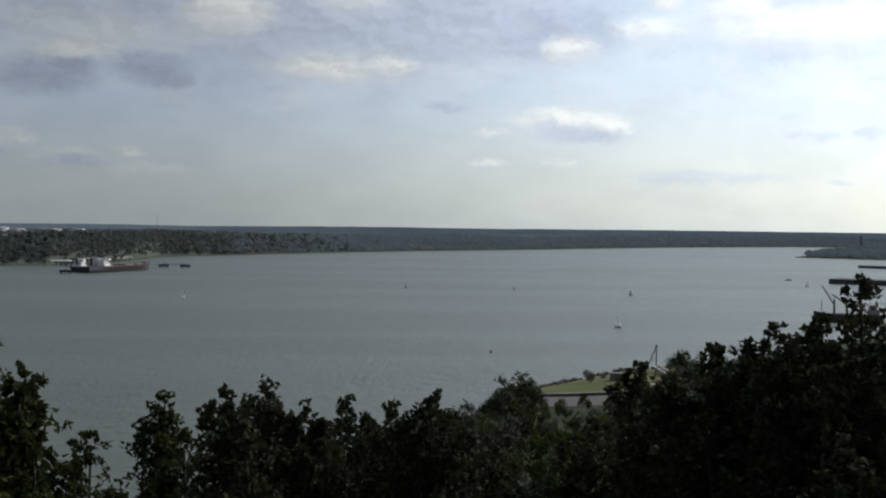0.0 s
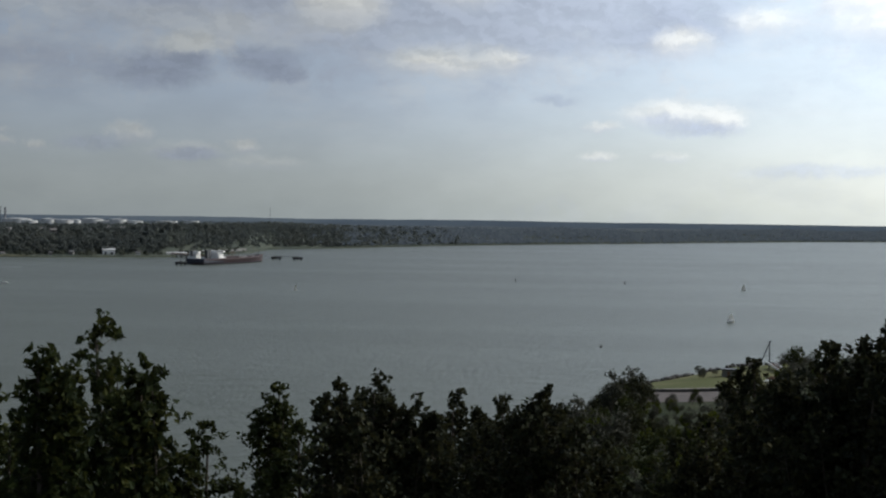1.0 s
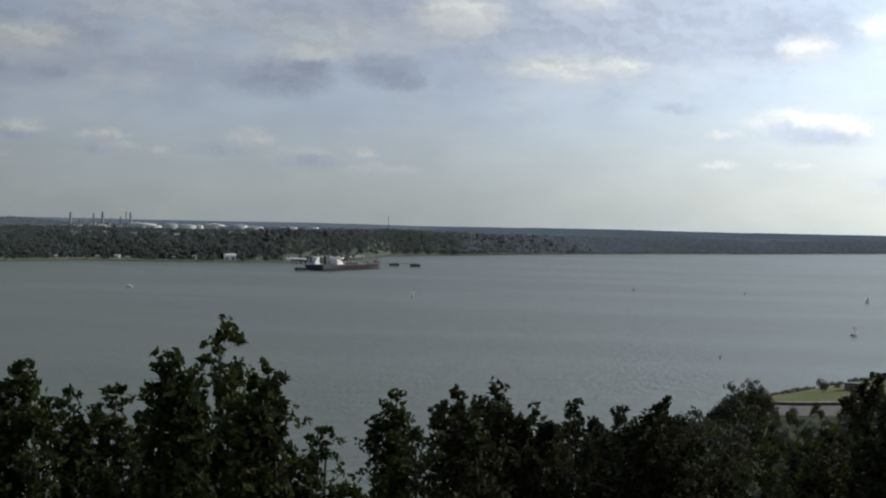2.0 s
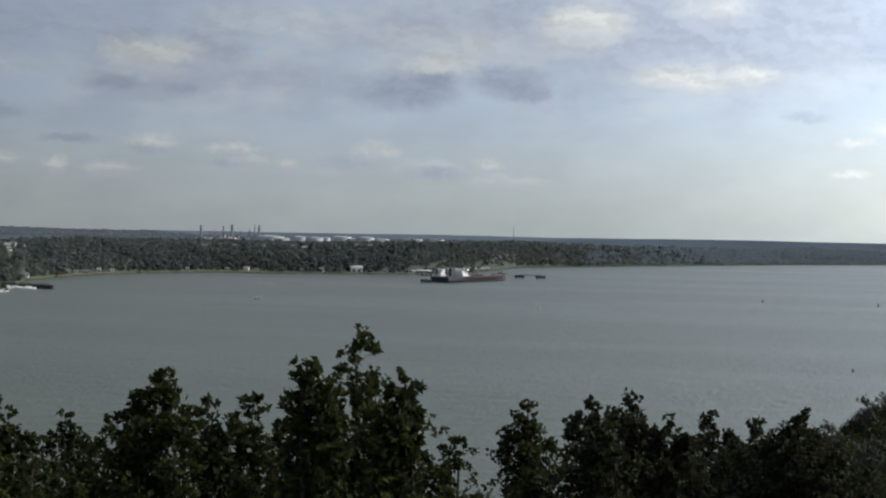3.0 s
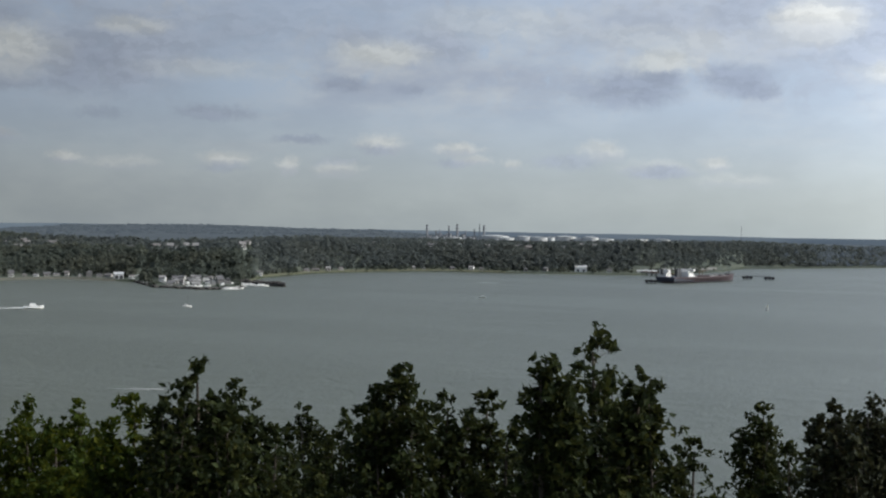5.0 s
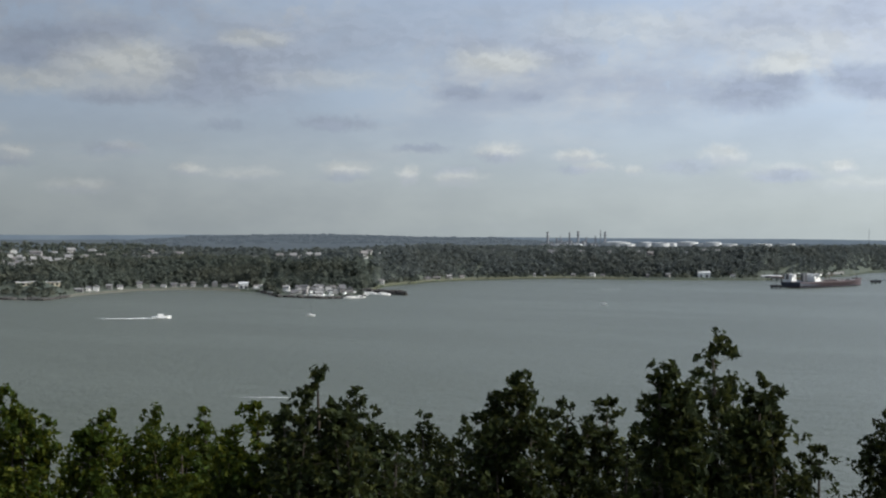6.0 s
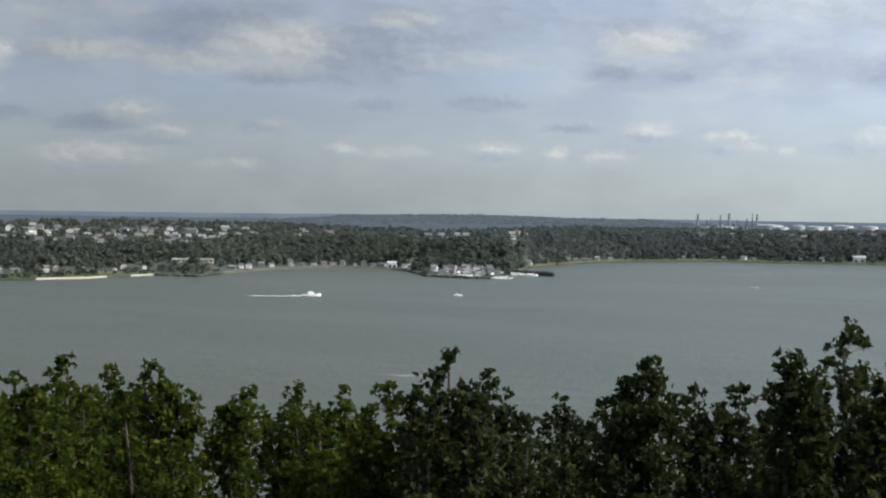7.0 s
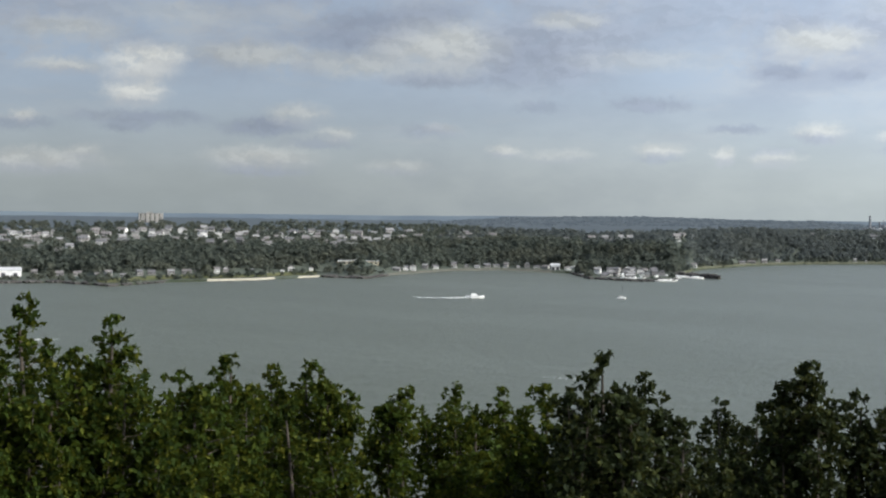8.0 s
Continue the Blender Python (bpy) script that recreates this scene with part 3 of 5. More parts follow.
def house_plan():
    """Azimuth, distance and size of each house across the river."""
    rng = random.Random(77)
    out = []
    for street in range(11):                       # suburb on the rising plateau
        d = 218 + street * 42
        a = 38.2 + rng.uniform(0, 1) - min(street, 4) * 0.3
        while a < 58:
            r = shore(min(a, 44 + (a - 44) * 0.5), 2) * 0.35 + 0.65 * shore(a, 2) + d
            open_slope = 0.10 if a > 48.6 and street < 3 else 0.66 if a > 41 else 0.4
            if rng.random() < open_slope:
                out.append((a + rng.uniform(-0.1, 0.1), r + rng.uniform(-12, 12), rng.uniform(0.6, 0.95)))
            a += math.degrees(rng.uniform(17, 31) / r)
    for i in range(58):                            # along the bluff's edge
        a = rng.uniform(15.5, 38.5)
        out.append((a, shore(a, 2) + rng.uniform(175, 300) + (130 if 29.9 < a < 34 else 0), rng.uniform(0.7, 1.0)))
    a = 16.0
    while a < 41.2:                                # at the foot of the bluff
        if not 29.8 < a < 34.2 and rng.random() < (0.34 if a < 34 else 0.8):
            out.append((a, shore(a, 2) + rng.uniform(18, 30), rng.uniform(0.45, 0.7)))
        a += rng.uniform(0.28, 0.5)
    a = 44.4
    while a < 55:                                  # behind the shore lawn
        out.append((a, shore(a, 2) + rng.uniform(64, 90), rng.uniform(0.42, 0.68)))
        a += rng.uniform(0.28, 0.95)
    for i in range(30):                            # on the marina point
        a = rng.uniform(30.7, 33.9)
        out.append((a, shore(a, 2) + rng.uniform(16, 130), rng.uniform(0.42, 0.72)))
    return out


HOUSES = house_plan()
TAKEN = {}
BIG = [(41.9, 1385), (42.25, 1388), (42.6, 1390), (42.95, 1390), (43.25, 1390), (55.4, 1238), (55.75, 1238), (56.1, 1238), (16.9, 1986), (17.1, 1986), (17.3, 1986), (14.3, 2015), (14.55, 2015), (14.85, 2015),
       (34.9, 1490)]
for ha, hr, hs in HOUSES + [(a, r - d, 1) for a, r in BIG for d in (0,)]:
    p = at(ha, hr)
    TAKEN.setdefault((int(p.x // 60), int(p.y // 60)), []).append((ha, hr))


def hides(a, r):
    """Whether a crown there would stand in or right before a house."""
    p = at(a, r)
    i, j = int(p.x // 60), int(p.y // 60)
    for u in (i - 1, i, i + 1):
        for v in (j - 1, j, j + 1):
            for ha, hr in TAKEN.get((u, v), ()):
                if abs(a - ha) * r * 0.01745 < 8.5 and -30 < r - hr < 9:
                    return True
    return False


def clearings(a, d, rng):
    """Shore lawns, streets and house plots that stay open."""
    if 29.9 < a < 34.0:
        return rng.random() < (0.72 if d < 120 else 0.1)
    if a > 38.5 and d > 205:
        return rng.random() < 0.5
    if 42.5 < a and d < 95:
        return rng.random() < 0.85
    if 11.2 < a < 14.8 and d < 46:
        return True
    return rng.random() < 0.05


def make_woods():
    rng = np.random.default_rng(4)
    # beyond the marina point the shore falls back; crowns there carry more painted haze
    near, middle = [], []
    far = scatter(-24, 3.0, 4, 330, 9.5, rng, (3.6, 8.0), (5, 12), clear=lambda a, d, g: g.random() < 0.04)
    for crown in scatter(3.0, 60, 12, 262, 6.6, rng, (2.0, 5.4), (5, 12.5), clear=lambda a, d, g: (a > 9 and d < 30) or clearings(a, d, g)):
        a = math.degrees(math.atan2(-crown[0], crown[1]))
        (near if a > 29.9 else middle if rng.random() < (a - 3) / 7 else far).append(crown)
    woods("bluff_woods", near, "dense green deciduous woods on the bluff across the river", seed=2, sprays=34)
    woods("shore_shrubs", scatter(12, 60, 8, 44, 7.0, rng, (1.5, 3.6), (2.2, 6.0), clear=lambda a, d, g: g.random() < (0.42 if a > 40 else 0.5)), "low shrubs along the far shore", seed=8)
    woods("plateau_woods", scatter(4, 39, 262, 700, 12.0, rng, (3.0, 6.5), (4, 9), clear=lambda a, d, g: g.random() < 0.1), "woods on the far plateau", HAZED_WOODS, seed=3, sprays=24)
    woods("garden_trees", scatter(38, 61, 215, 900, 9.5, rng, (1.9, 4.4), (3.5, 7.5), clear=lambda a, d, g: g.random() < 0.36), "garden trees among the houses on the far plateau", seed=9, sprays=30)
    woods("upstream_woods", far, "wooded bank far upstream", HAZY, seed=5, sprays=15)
    woods("terminal_woods", middle, "woods on the bank behind the tanker terminal, their grey-green toned for haze", HAZED_WOODS, seed=15, sprays=26)
    rest = []
    for i in range(1500):
        a, r = rng.uniform(9, 40), rng.uniform(2800, 4900)
        if r > shore(a, 2) + 700 and not (13 < a < 23.5 and r < 3560):
            p = at(a, r)
            rest.append((p.x, p.y, ground_z(a, r) - 1.5, rng.uniform(6, 11), rng.uniform(4, 6)))
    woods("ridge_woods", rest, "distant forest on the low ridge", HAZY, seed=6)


make_woods()


# ---- near trees ----
def leaves(centres, spread, count, size, rng, droop=0.0):
    """Vertices and faces of folded leaf blades round each centre."""
    c = np.repeat(np.asarray(centres), count, axis=0)
    n = len(c)
    s = np.repeat(np.asarray(spread), count)
    offset = rng.normal(size=(n, 3))
    offset *= (rng.uniform(0.3, 1.0, n) ** 0.6 / np.linalg.norm(offset, axis=1))[:, None]
    mid = c + offset * s[:, None] * (1.0, 1.0, 0.85)
    along = offset * 0.6 + rng.normal(size=(n, 3)) * 0.6 + (0, 0, 0.10 - droop)
    along /= np.linalg.norm(along, axis=1)[:, None]
    face = rng.normal(size=(n, 3)) + (0, 0, 0.8)
    side = np.cross(along, face)
    side /= np.linalg.norm(side, axis=1)[:, None] + 1e-6
    lift = np.cross(side, along)
    k = size * rng.uniform(0.65, 1.25, n)[:, None]
    a = mid - along * k * 0.5
    b = mid + side * k * 0.40 + along * k * 0.02 + lift * k * 0.12
    d = mid + along * k * 0.74
    e = mid - side * k * 0.40 + along * k * 0.02 + lift * k * 0.12
    verts = np.stack([a, b, d, e], axis=1).reshape(-1, 3)
    i = np.arange(n)[:, None] * 4
    faces = np.concatenate([i + (0, 1, 2), i + (0, 2, 3)], axis=1).reshape(-1, 3)
    return verts, faces


def plume_tree(name, base, tip, spread, seed, mat, label, leaf=0.110, leaders=6, dense=1.0, depth=3.8, group="trees below the lookout", limb_sides=5, steep=1.0):
    """A young broad-leaved tree with several upright leafy leaders."""
    rng = np.random.default_rng(seed)
    tree = thing(name, Matrix.Translation(base), label, "tree", group)
    height = tip.z - base.z
    lean = Vector((tip.x - base.x, tip.y - base.y, 0))
    trunk = [Vector((lean.x * t ** 2 + 0.10 * math.sin(5 * t + seed) * t, lean.y * t ** 2 + 0.10 * math.cos(4 * t + seed) * t, height * t)) for t in np.linspace(0, 0.97, 9)]
    v, f = tube(trunk, [0.012 * height * (1 - t) ** 0.8 + 0.012 for t in np.linspace(0, 0.97, 9)], 7)
    raw("trunk", v, f, BARK, tree, smooth=True)
    crown_from = max(0.25 * height, height - depth)
    tops = [(Vector((lean.x, lean.y, height)), crown_from)]
    for i in range(leaders - 1):
        t = rng.uniform(0, 6.28)
        d = spread * math.sqrt(rng.uniform(0.12, 1.0))
        drop = (0.22 + 0.9 * (d / spread) ** 1.5) * rng.uniform(0.55, 1.4) * spread * steep
        tops.append((Vector((lean.x + d * math.cos(t), lean.y + d * math.sin(t), height - drop)), crown_from))
    centres, radii = [], []
    twig_v, twig_f = [], []
    for i, (top, start) in enumerate(tops):
        root = trunk[0].lerp(trunk[-1], max(0.15, (start - 0.8) / height) + rng.uniform(-0.05, 0.08))
        bend = Vector((rng.normal() * 0.12, rng.normal() * 0.12, 0))
        line = [root.lerp(top, t) + bend * math.sin(math.pi * t) + Vector((top.x - root.x, top.y - root.y, 0)) * (0.28 * math.sin(math.pi * t)) for t in np.linspace(0, 1, 8)]
        if i:
            v, f = tube(line, [0.035 * (1 - t) + 0.007 for t in np.linspace(0, 1, 8)], limb_sides)
            raw("limb", v, f, BARK, tree, smooth=True)
        length = (top - root).length
        n = int(length * 17 * dense)
        for j in range(n):
            t = 1 - (j / n) ** 1.2 * 0.98
            below = (1 - t) * length
            q = t * 7
            k = min(int(q), 6)
            p = line[k].lerp(line[k + 1], q - k)
            reach = min(0.10 + 0.34 * below ** 0.8, 0.62 * spread) * rng.uniform(0.1, 1.55)
            a = rng.uniform(0, 6.28)
            c = p + Vector((math.cos(a) * reach, math.sin(a) * reach, rng.normal() * 0.08 + 0.15 * reach))
            centres.append(c[:])
            radii.append(rng.uniform(0.06, 0.21) * (1.0 if below > 0.25 else 0.65) * 1.0)
            if reach > 0.12 and j % 2 == 0:
                m = len(twig_v)
                v, f = tube([p - Vector((0, 0, 0.12 * reach)), c], [0.008, 0.003], 3)
                twig_v += v
                twig_f += [tuple(x + m for x in g) for g in f]
    v, f = leaves(centres, radii, 14, leaf, rng)
    raw("crown", v.tolist(), f.tolist(), mat, tree)
    if twig_v:
        tagged(raw("twig_spray", twig_v, twig_f, BARK, tree), kind="stuff")
    return tree


def near_tree(az, el, r, spread, seed, mat, label, name="young_maple", **more):
    tip = at(az, r, EYE + r * math.tan(radians(el)) - 0.05)
    rng = random.Random(seed)
    base = at(az + rng.uniform(-0.4, 0.4), r + rng.uniform(-0.3, 0.3))
    base.z = ground_z(az, r) - 0.05
    return plume_tree(name, base, tip, spread, seed, mat, label, **more)


GREEN = "green young maple growing on the slope below the lookout"
MIXED = "dark green young maple with yellowing leaves on the slope"
SHADE = "dense tree beside the lookout, its leaves coloured dark for shade"
TREES = [
    (54.6, -3.5, 25, 1.0, GREEN), (51.2, -4.3, 25, 1.0, GREEN), (52.9, -5.2, 27, 0.9, GREEN), (48.9, -6.3, 26, 0.9, GREEN), (47.0, -5.6, 27, 0.85, GREEN),
    (45.3, -6.0, 33, 0.9, GREEN), (43.7, -5.85, 30, 0.9, GREEN), (39.9, -6.8, 28, 0.5, GREEN), (38.2, -6.7, 40, 0.95, GREEN),
    (36.4, -6.8, 40, 0.75, GREEN), (34.4, -6.6, 26, 0.7, GREEN)]
TREES_B = [
    (31.9, -5.4, 22, 0.62, MIXED), (30.4, -6.3, 27, 0.7, MIXED), (27.7, -7.2, 40, 0.8, MIXED), (26.2, -7.3, 34, 0.8, MIXED), (24.1, -5.4, 24, 0.65, MIXED),
    (22.4, -6.5, 27, 0.6, MIXED), (20.8, -6.3, 27, 0.6, MIXED), (16.45, -3.95, 22, 0.66, MIXED), (18.2, -5.1, 19, 0.32, MIXED), (14.6, -5.6, 20, 0.4, MIXED),
    (12.7, -7.9, 30, 0.8, MIXED), (10.2, -6.45, 38, 0.75, MIXED)]
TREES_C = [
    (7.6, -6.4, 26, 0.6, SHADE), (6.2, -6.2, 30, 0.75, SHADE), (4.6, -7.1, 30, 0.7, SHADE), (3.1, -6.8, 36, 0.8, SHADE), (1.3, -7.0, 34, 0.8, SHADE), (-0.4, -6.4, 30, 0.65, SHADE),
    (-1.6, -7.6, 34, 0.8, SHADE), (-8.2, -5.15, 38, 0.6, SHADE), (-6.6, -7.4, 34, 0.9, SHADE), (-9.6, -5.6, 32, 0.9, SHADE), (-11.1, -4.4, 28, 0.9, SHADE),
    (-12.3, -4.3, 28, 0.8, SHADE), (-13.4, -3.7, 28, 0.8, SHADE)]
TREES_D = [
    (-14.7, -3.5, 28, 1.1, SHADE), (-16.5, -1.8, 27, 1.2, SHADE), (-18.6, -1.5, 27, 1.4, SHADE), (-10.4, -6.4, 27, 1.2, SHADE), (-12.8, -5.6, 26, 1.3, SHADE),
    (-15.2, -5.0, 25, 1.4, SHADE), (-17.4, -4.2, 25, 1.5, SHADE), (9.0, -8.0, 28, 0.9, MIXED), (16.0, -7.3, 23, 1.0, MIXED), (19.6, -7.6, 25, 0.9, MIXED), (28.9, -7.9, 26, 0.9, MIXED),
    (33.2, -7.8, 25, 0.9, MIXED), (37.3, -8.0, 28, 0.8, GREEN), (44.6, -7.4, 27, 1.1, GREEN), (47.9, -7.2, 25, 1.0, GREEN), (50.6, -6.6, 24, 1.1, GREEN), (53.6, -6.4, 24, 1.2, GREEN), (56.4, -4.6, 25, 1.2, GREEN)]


def make_near_trees():
    for i, (az, el, r, spread, label) in enumerate(TREES + TREES_B + TREES_C + TREES_D):
        # leaf copy by side: sunlight and shade are partly in its colour
        mat = LEAF_GREEN if label == GREEN else LEAF if label == MIXED else LEAF_SHADED
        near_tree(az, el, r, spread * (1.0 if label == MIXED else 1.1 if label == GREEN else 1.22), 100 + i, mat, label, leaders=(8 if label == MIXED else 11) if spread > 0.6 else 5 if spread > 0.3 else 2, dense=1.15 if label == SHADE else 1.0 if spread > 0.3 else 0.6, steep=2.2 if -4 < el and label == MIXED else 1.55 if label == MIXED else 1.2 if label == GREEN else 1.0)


make_near_trees()


# ---- the near bank: lawn, wharf and woods ----
def drape(name, edges, mat, label, category, lift=0.12, steps=10):
    """A sheet laid on the ground; edges: azimuth, inner and outer distance."""
    verts, faces = [], []
    for az, r0, r1 in edges:
        for i in range(steps + 1):
            r = r0 + (r1 - r0) * i / steps
            verts.append(at(az, r, ground_z(az, r) + lift))
    for i in range(len(edges) - 1):
        for j in range(steps):
            a, b = i * (steps + 1) + j, (i + 1) * (steps + 1) + j
            faces.append((a, b, b + 1, a + 1))
    return tagged(raw(name, verts, faces, mat, smooth=True), label, category, kind="structure")


def span(az0, az1, n, inner, outer):
    return [(az, inner(az), outer(az)) for az in np.linspace(az0, az1, n)]


def round_tree(name, height, wide, seed, mat, label, leaf=0.52, clumps=130, per=9):
    """A free-standing broad crown of leaf clumps on forked limbs."""
    rng = np.random.default_rng(seed)
    tree = thing(name, Matrix.Identity(4), label, "tree", "woods on the near bank")
    line = [Vector((0.15 * math.sin(3 * t + seed), 0.12 * math.cos(4 * t + seed), height * 0.75 * t)) for t in np.linspace(0, 1, 7)]
    v, f = tube(line, [0.028 * height * (1 - 0.85 * t) for t in np.linspace(0, 1, 7)], 6)
    raw("trunk", v, f, BARK, tree, smooth=True)
    centres, radii = [], []
    heads = []
    for i in range(6):
        t = 6.28 * i / 6 + rng.uniform(-0.4, 0.4)
        d = wide * rng.uniform(0.35, 0.75)
        head = Vector((d * math.cos(t), d * math.sin(t), height * rng.uniform(0.5, 0.88)))
        heads.append(head)
        start = line[2 + i % 3]
        v, f = tube([start, start.lerp(head, 0.5) + Vector((0, 0, 0.3)), head], [0.10, 0.06, 0.02], 5)
        raw("limb", v, f, BARK, tree, smooth=True)
    heads.append(Vector((0, 0, height * 0.92)))
    for j in range(clumps):
        h = heads[int(rng.integers(len(heads)))]
        o = rng.normal(size=3)
        o *= rng.uniform(0.5, 1.0) / np.linalg.norm(o)
        centres.append((h.x + o[0] * wide * 0.5, h.y + o[1] * wide * 0.5, max(0.6, h.z + o[2] * height * 0.24 - 0.25 * rng.random())))
        radii.append(rng.uniform(0.35, 0.8) * wide / 3)
    v, f = leaves(centres, radii, per, leaf, rng, 0.1)
    raw("crown", v.tolist(), f.tolist(), mat, tree)
    return tree


def make_near_bank():
    inner = lambda a: 470 + 2.0 * max(0.0, -a - 5)
    drape("lawn", span(-9.6, -3.9, 16, lambda a: inner(a) + 14, lambda a: shore(a, 1) - 7), GRASS, "yellowing mown lawn on the river wharf", "lawn")
    drape("gravel_yard", span(-8.4, -3.2, 12, lambda a: inner(a) - 26, lambda a: inner(a) + 3), worn("brown_gravel", (0.115, 0.098, 0.092), 0.3, 0.95, 0.3), "brown gravel yard behind the wharf wall", "yard")
    drape("quay_road", span(-9.4, -3.9, 12, lambda a: inner(a) + 5.5, lambda a: inner(a) + 14), CONCRETE, "pale concrete quay road beside the lawn", "road", 0.2)
    # dark kerb wall along the road
    wall = thing("retaining_wall", Matrix.Identity(4), "low dark retaining wall beside the quay road", "wall")
    for a in np.linspace(-3.9, -8.4, 13)[:-1]:
        p, q = at(a, inner(a) + 4.6), at(a - 0.372, inner(a - 0.372) + 4.6)
        z = ground_z(a, inner(a) + 4)
        m = (q - p)
        bm = block((0, -0.35, z - 0.6, m.length, 0.35, z + 1.0), bevel=0.05)
        ob = part("wall_segment", bm, ROCK, wall)
        ob.matrix_local = Matrix.Translation((p.x, p.y, 0)) @ Matrix.Rotation(math.atan2(m.y, m.x), 4, "Z")
    # rocks along the water's edge
    rng = random.Random(5)
    rocks = []
    for i in range(230):
        a = rng.uniform(-10, -1.5)
        r = shore(a, 1) - rng.uniform(0.5, 7)
        p = at(a, r)
        s = rng.uniform(0.5, 1.5)
        rocks.append((p.x, p.y, ground_z(a, r) - 0.3, s, s * 1.3))
    lumps("shore_rocks", rocks, "dark boulders lining the water's edge", ROCK, 11)

    def stand(tree, a, r, s, turn):
        p = at(a, r, ground_z(a, r) - 0.1)
        return Matrix.Translation(p) @ Matrix.Rotation(turn, 4, "Z") @ Matrix.Diagonal((s, s, s, 1))

    kinds = []
    for i in range(4):
        kinds.append(round_tree("broadleaf_tree", 8.0 + i * 0.7, 3.2, 40 + i, (LEAF_GREEN, LEAF_SHADED, LEAF, LEAF_GREY)[i], "green broad-leaved tree in the bank woods"))
    greys = [round_tree("willow_bush", 6.5, 3.4, 60 + i, LEAF_GREY, "grey-green willow bush near the river shore", 0.38) for i in range(2)]

    def place(tree, a, r, s, used):
        turn = rng.uniform(0, 6.28)
        p = at(a, r, ground_z(a, r) - 0.1)
        m = Matrix.Translation(p) @ Matrix.Rotation(turn, 4, "Z")
        ob = tree if not used else copy_thing(tree, m)
        ob.matrix_basis = m
        ob.scale = (s, s, s * rng.uniform(0.9, 1.15))
        return ob

    used = set()
    for a, r, s in ((-3.25, 452, 1.2), (-2.5, 440, 0.95), (-1.9, 428, 0.8), (-3.0, 432, 1.0), (-2.2, 415, 0.8), (-1.5, 405, 0.6), (-3.5, 436, 1.0),
                    (-5.75, 522, 0.62), (-5.85, 520, 0.5), (-3.7, 448, 0.8), (-8.95, 560, 0.9), (-9.5, 555, 1.0), (-9.9, 560, 1.0), (-6.35, 530, 0.4)):
        k = rng.randrange(2)
        place(greys[k], a, r, s, k in used)
        used.add(k)
    done = set()
    for i in range(215):
        a = rng.uniform(-15, 0.5)
        top = min(shore(a, 1) - 60, 335 if -7.2 < a < -3.6 else 440 if a > -8.6 else 520)
        r = 110 + (top - 110) * math.sqrt(rng.random())
        k = rng.randrange(4)
        place(kinds[k], a, r, rng.uniform(0.7, 1.15), k in done)
        done.add(k)

    for i in range(70):
        a = rng.uniform(-7.6, -2.6)
        r = rng.uniform(345, 444)
        k = rng.randrange(6)
        place(greys[k % 2] if k < 2 else kinds[k - 2], a, r, rng.uniform(0.3, 0.55), True)

    # derrick, gangway, hut, tables
    foot = at(-8.36, 570)
    z = ground_z(-8.36, 570)
    derrick = thing("derrick", Matrix.Translation((foot.x, foot.y, z)), "dark two-legged steel derrick standing on the wharf", "derrick")
    side = direction(-8.36 + 90)
    part("mast_leg", rod((0, 0, -0.3), (0, 0, 10.2), 0.26, 0.2, 8), STEEL, derrick)
    part("raking_leg", rod(side * 4.2 - Vector((0, 0, 0.3)), (0, 0, 10.0), 0.24, 0.18, 8), STEEL, derrick)
    part("head_block", block((-0.4, -0.4, 9.9, 0.4, 0.4, 10.6), bevel=0.08), STEEL, derrick)
    part("tie_rod", rod(side * 2.1 + Vector((0, 0, 4.8)), (0, 0, 4.8), 0.08), STEEL, derrick)
    a, b = at(-8.4, 568, z + 2.2), at(-9.3, 522, ground_z(-9.3, 522) + 0.6)
    way = b - a
    ramp = thing("gangway", Matrix.Translation(a) @ way.to_track_quat("X", "Z").to_matrix().to_4x4(), "sloping brown gangway with pale side rails", "gangway")
    n = way.length
    part("deck", block((0, -1.3, -0.25, n, 1.3, 0), bevel=0.03), RUST, ramp)
    for y in (-1.35, 1.35):
        part("side_rail", block((0, y - 0.16, 0.0, n, y + 0.16, 0.7), bevel=0.04), WHITE_PAINT, ramp, "pale painted rail")
    for x in (2, n * 0.35, n * 0.7):
        part("trestle", block((x, -1.1, -3.2, x + 0.4, -0.8, -0.25), (x, 0.8, -3.2, x + 0.4, 1.1, -0.25), (x, -1.1, -1.6, x + 0.4, 1.1, -1.3)), STEEL, ramp)
    p = at(-6.85, 528)
    hut = thing("wharf_hut", Matrix.Translation((p.x, p.y, ground_z(-6.85, 528))) @ Matrix.Rotation(radians(-6.85), 4, "Z"), "small grey hut with a flat roof on the lawn", "hut")
    part("wall", block((-2.4, -1.8, -0.4, 2.4, 1.8, 2.6), bevel=0.03), worn("grey_boards", (0.20, 0.20, 0.19)), hut)
    part("roof", block((-2.9, -2.3, 2.6, 2.9, 2.3, 2.85), bevel=0.04), STEEL, hut)
    part("door", block((-0.5, -1.86, 0, 0.45, -1.8, 2.0)), RUST, hut)
    part("window", block((1.0, -1.85, 1.0, 1.9, -1.8, 1.8)), WINDOW_DARK, hut)
    p = at(-8.7, 506)
    table = thing("picnic_table", Matrix.Translation((p.x, p.y, ground_z(-8.7, 506) + 0.15)), "white picnic table on the quay", "table", "tables on the quay")
    part("tabletop", block((-1.6, -0.5, 0.7, 1.6, 0.5, 0.8), bevel=0.02), WHITE_PAINT, table)
    for y in (-0.95, 0.95):
        part("bench", block((-1.6, y - 0.18, 0.42, 1.6, y + 0.18, 0.48), bevel=0.01), WHITE_PAINT, table)
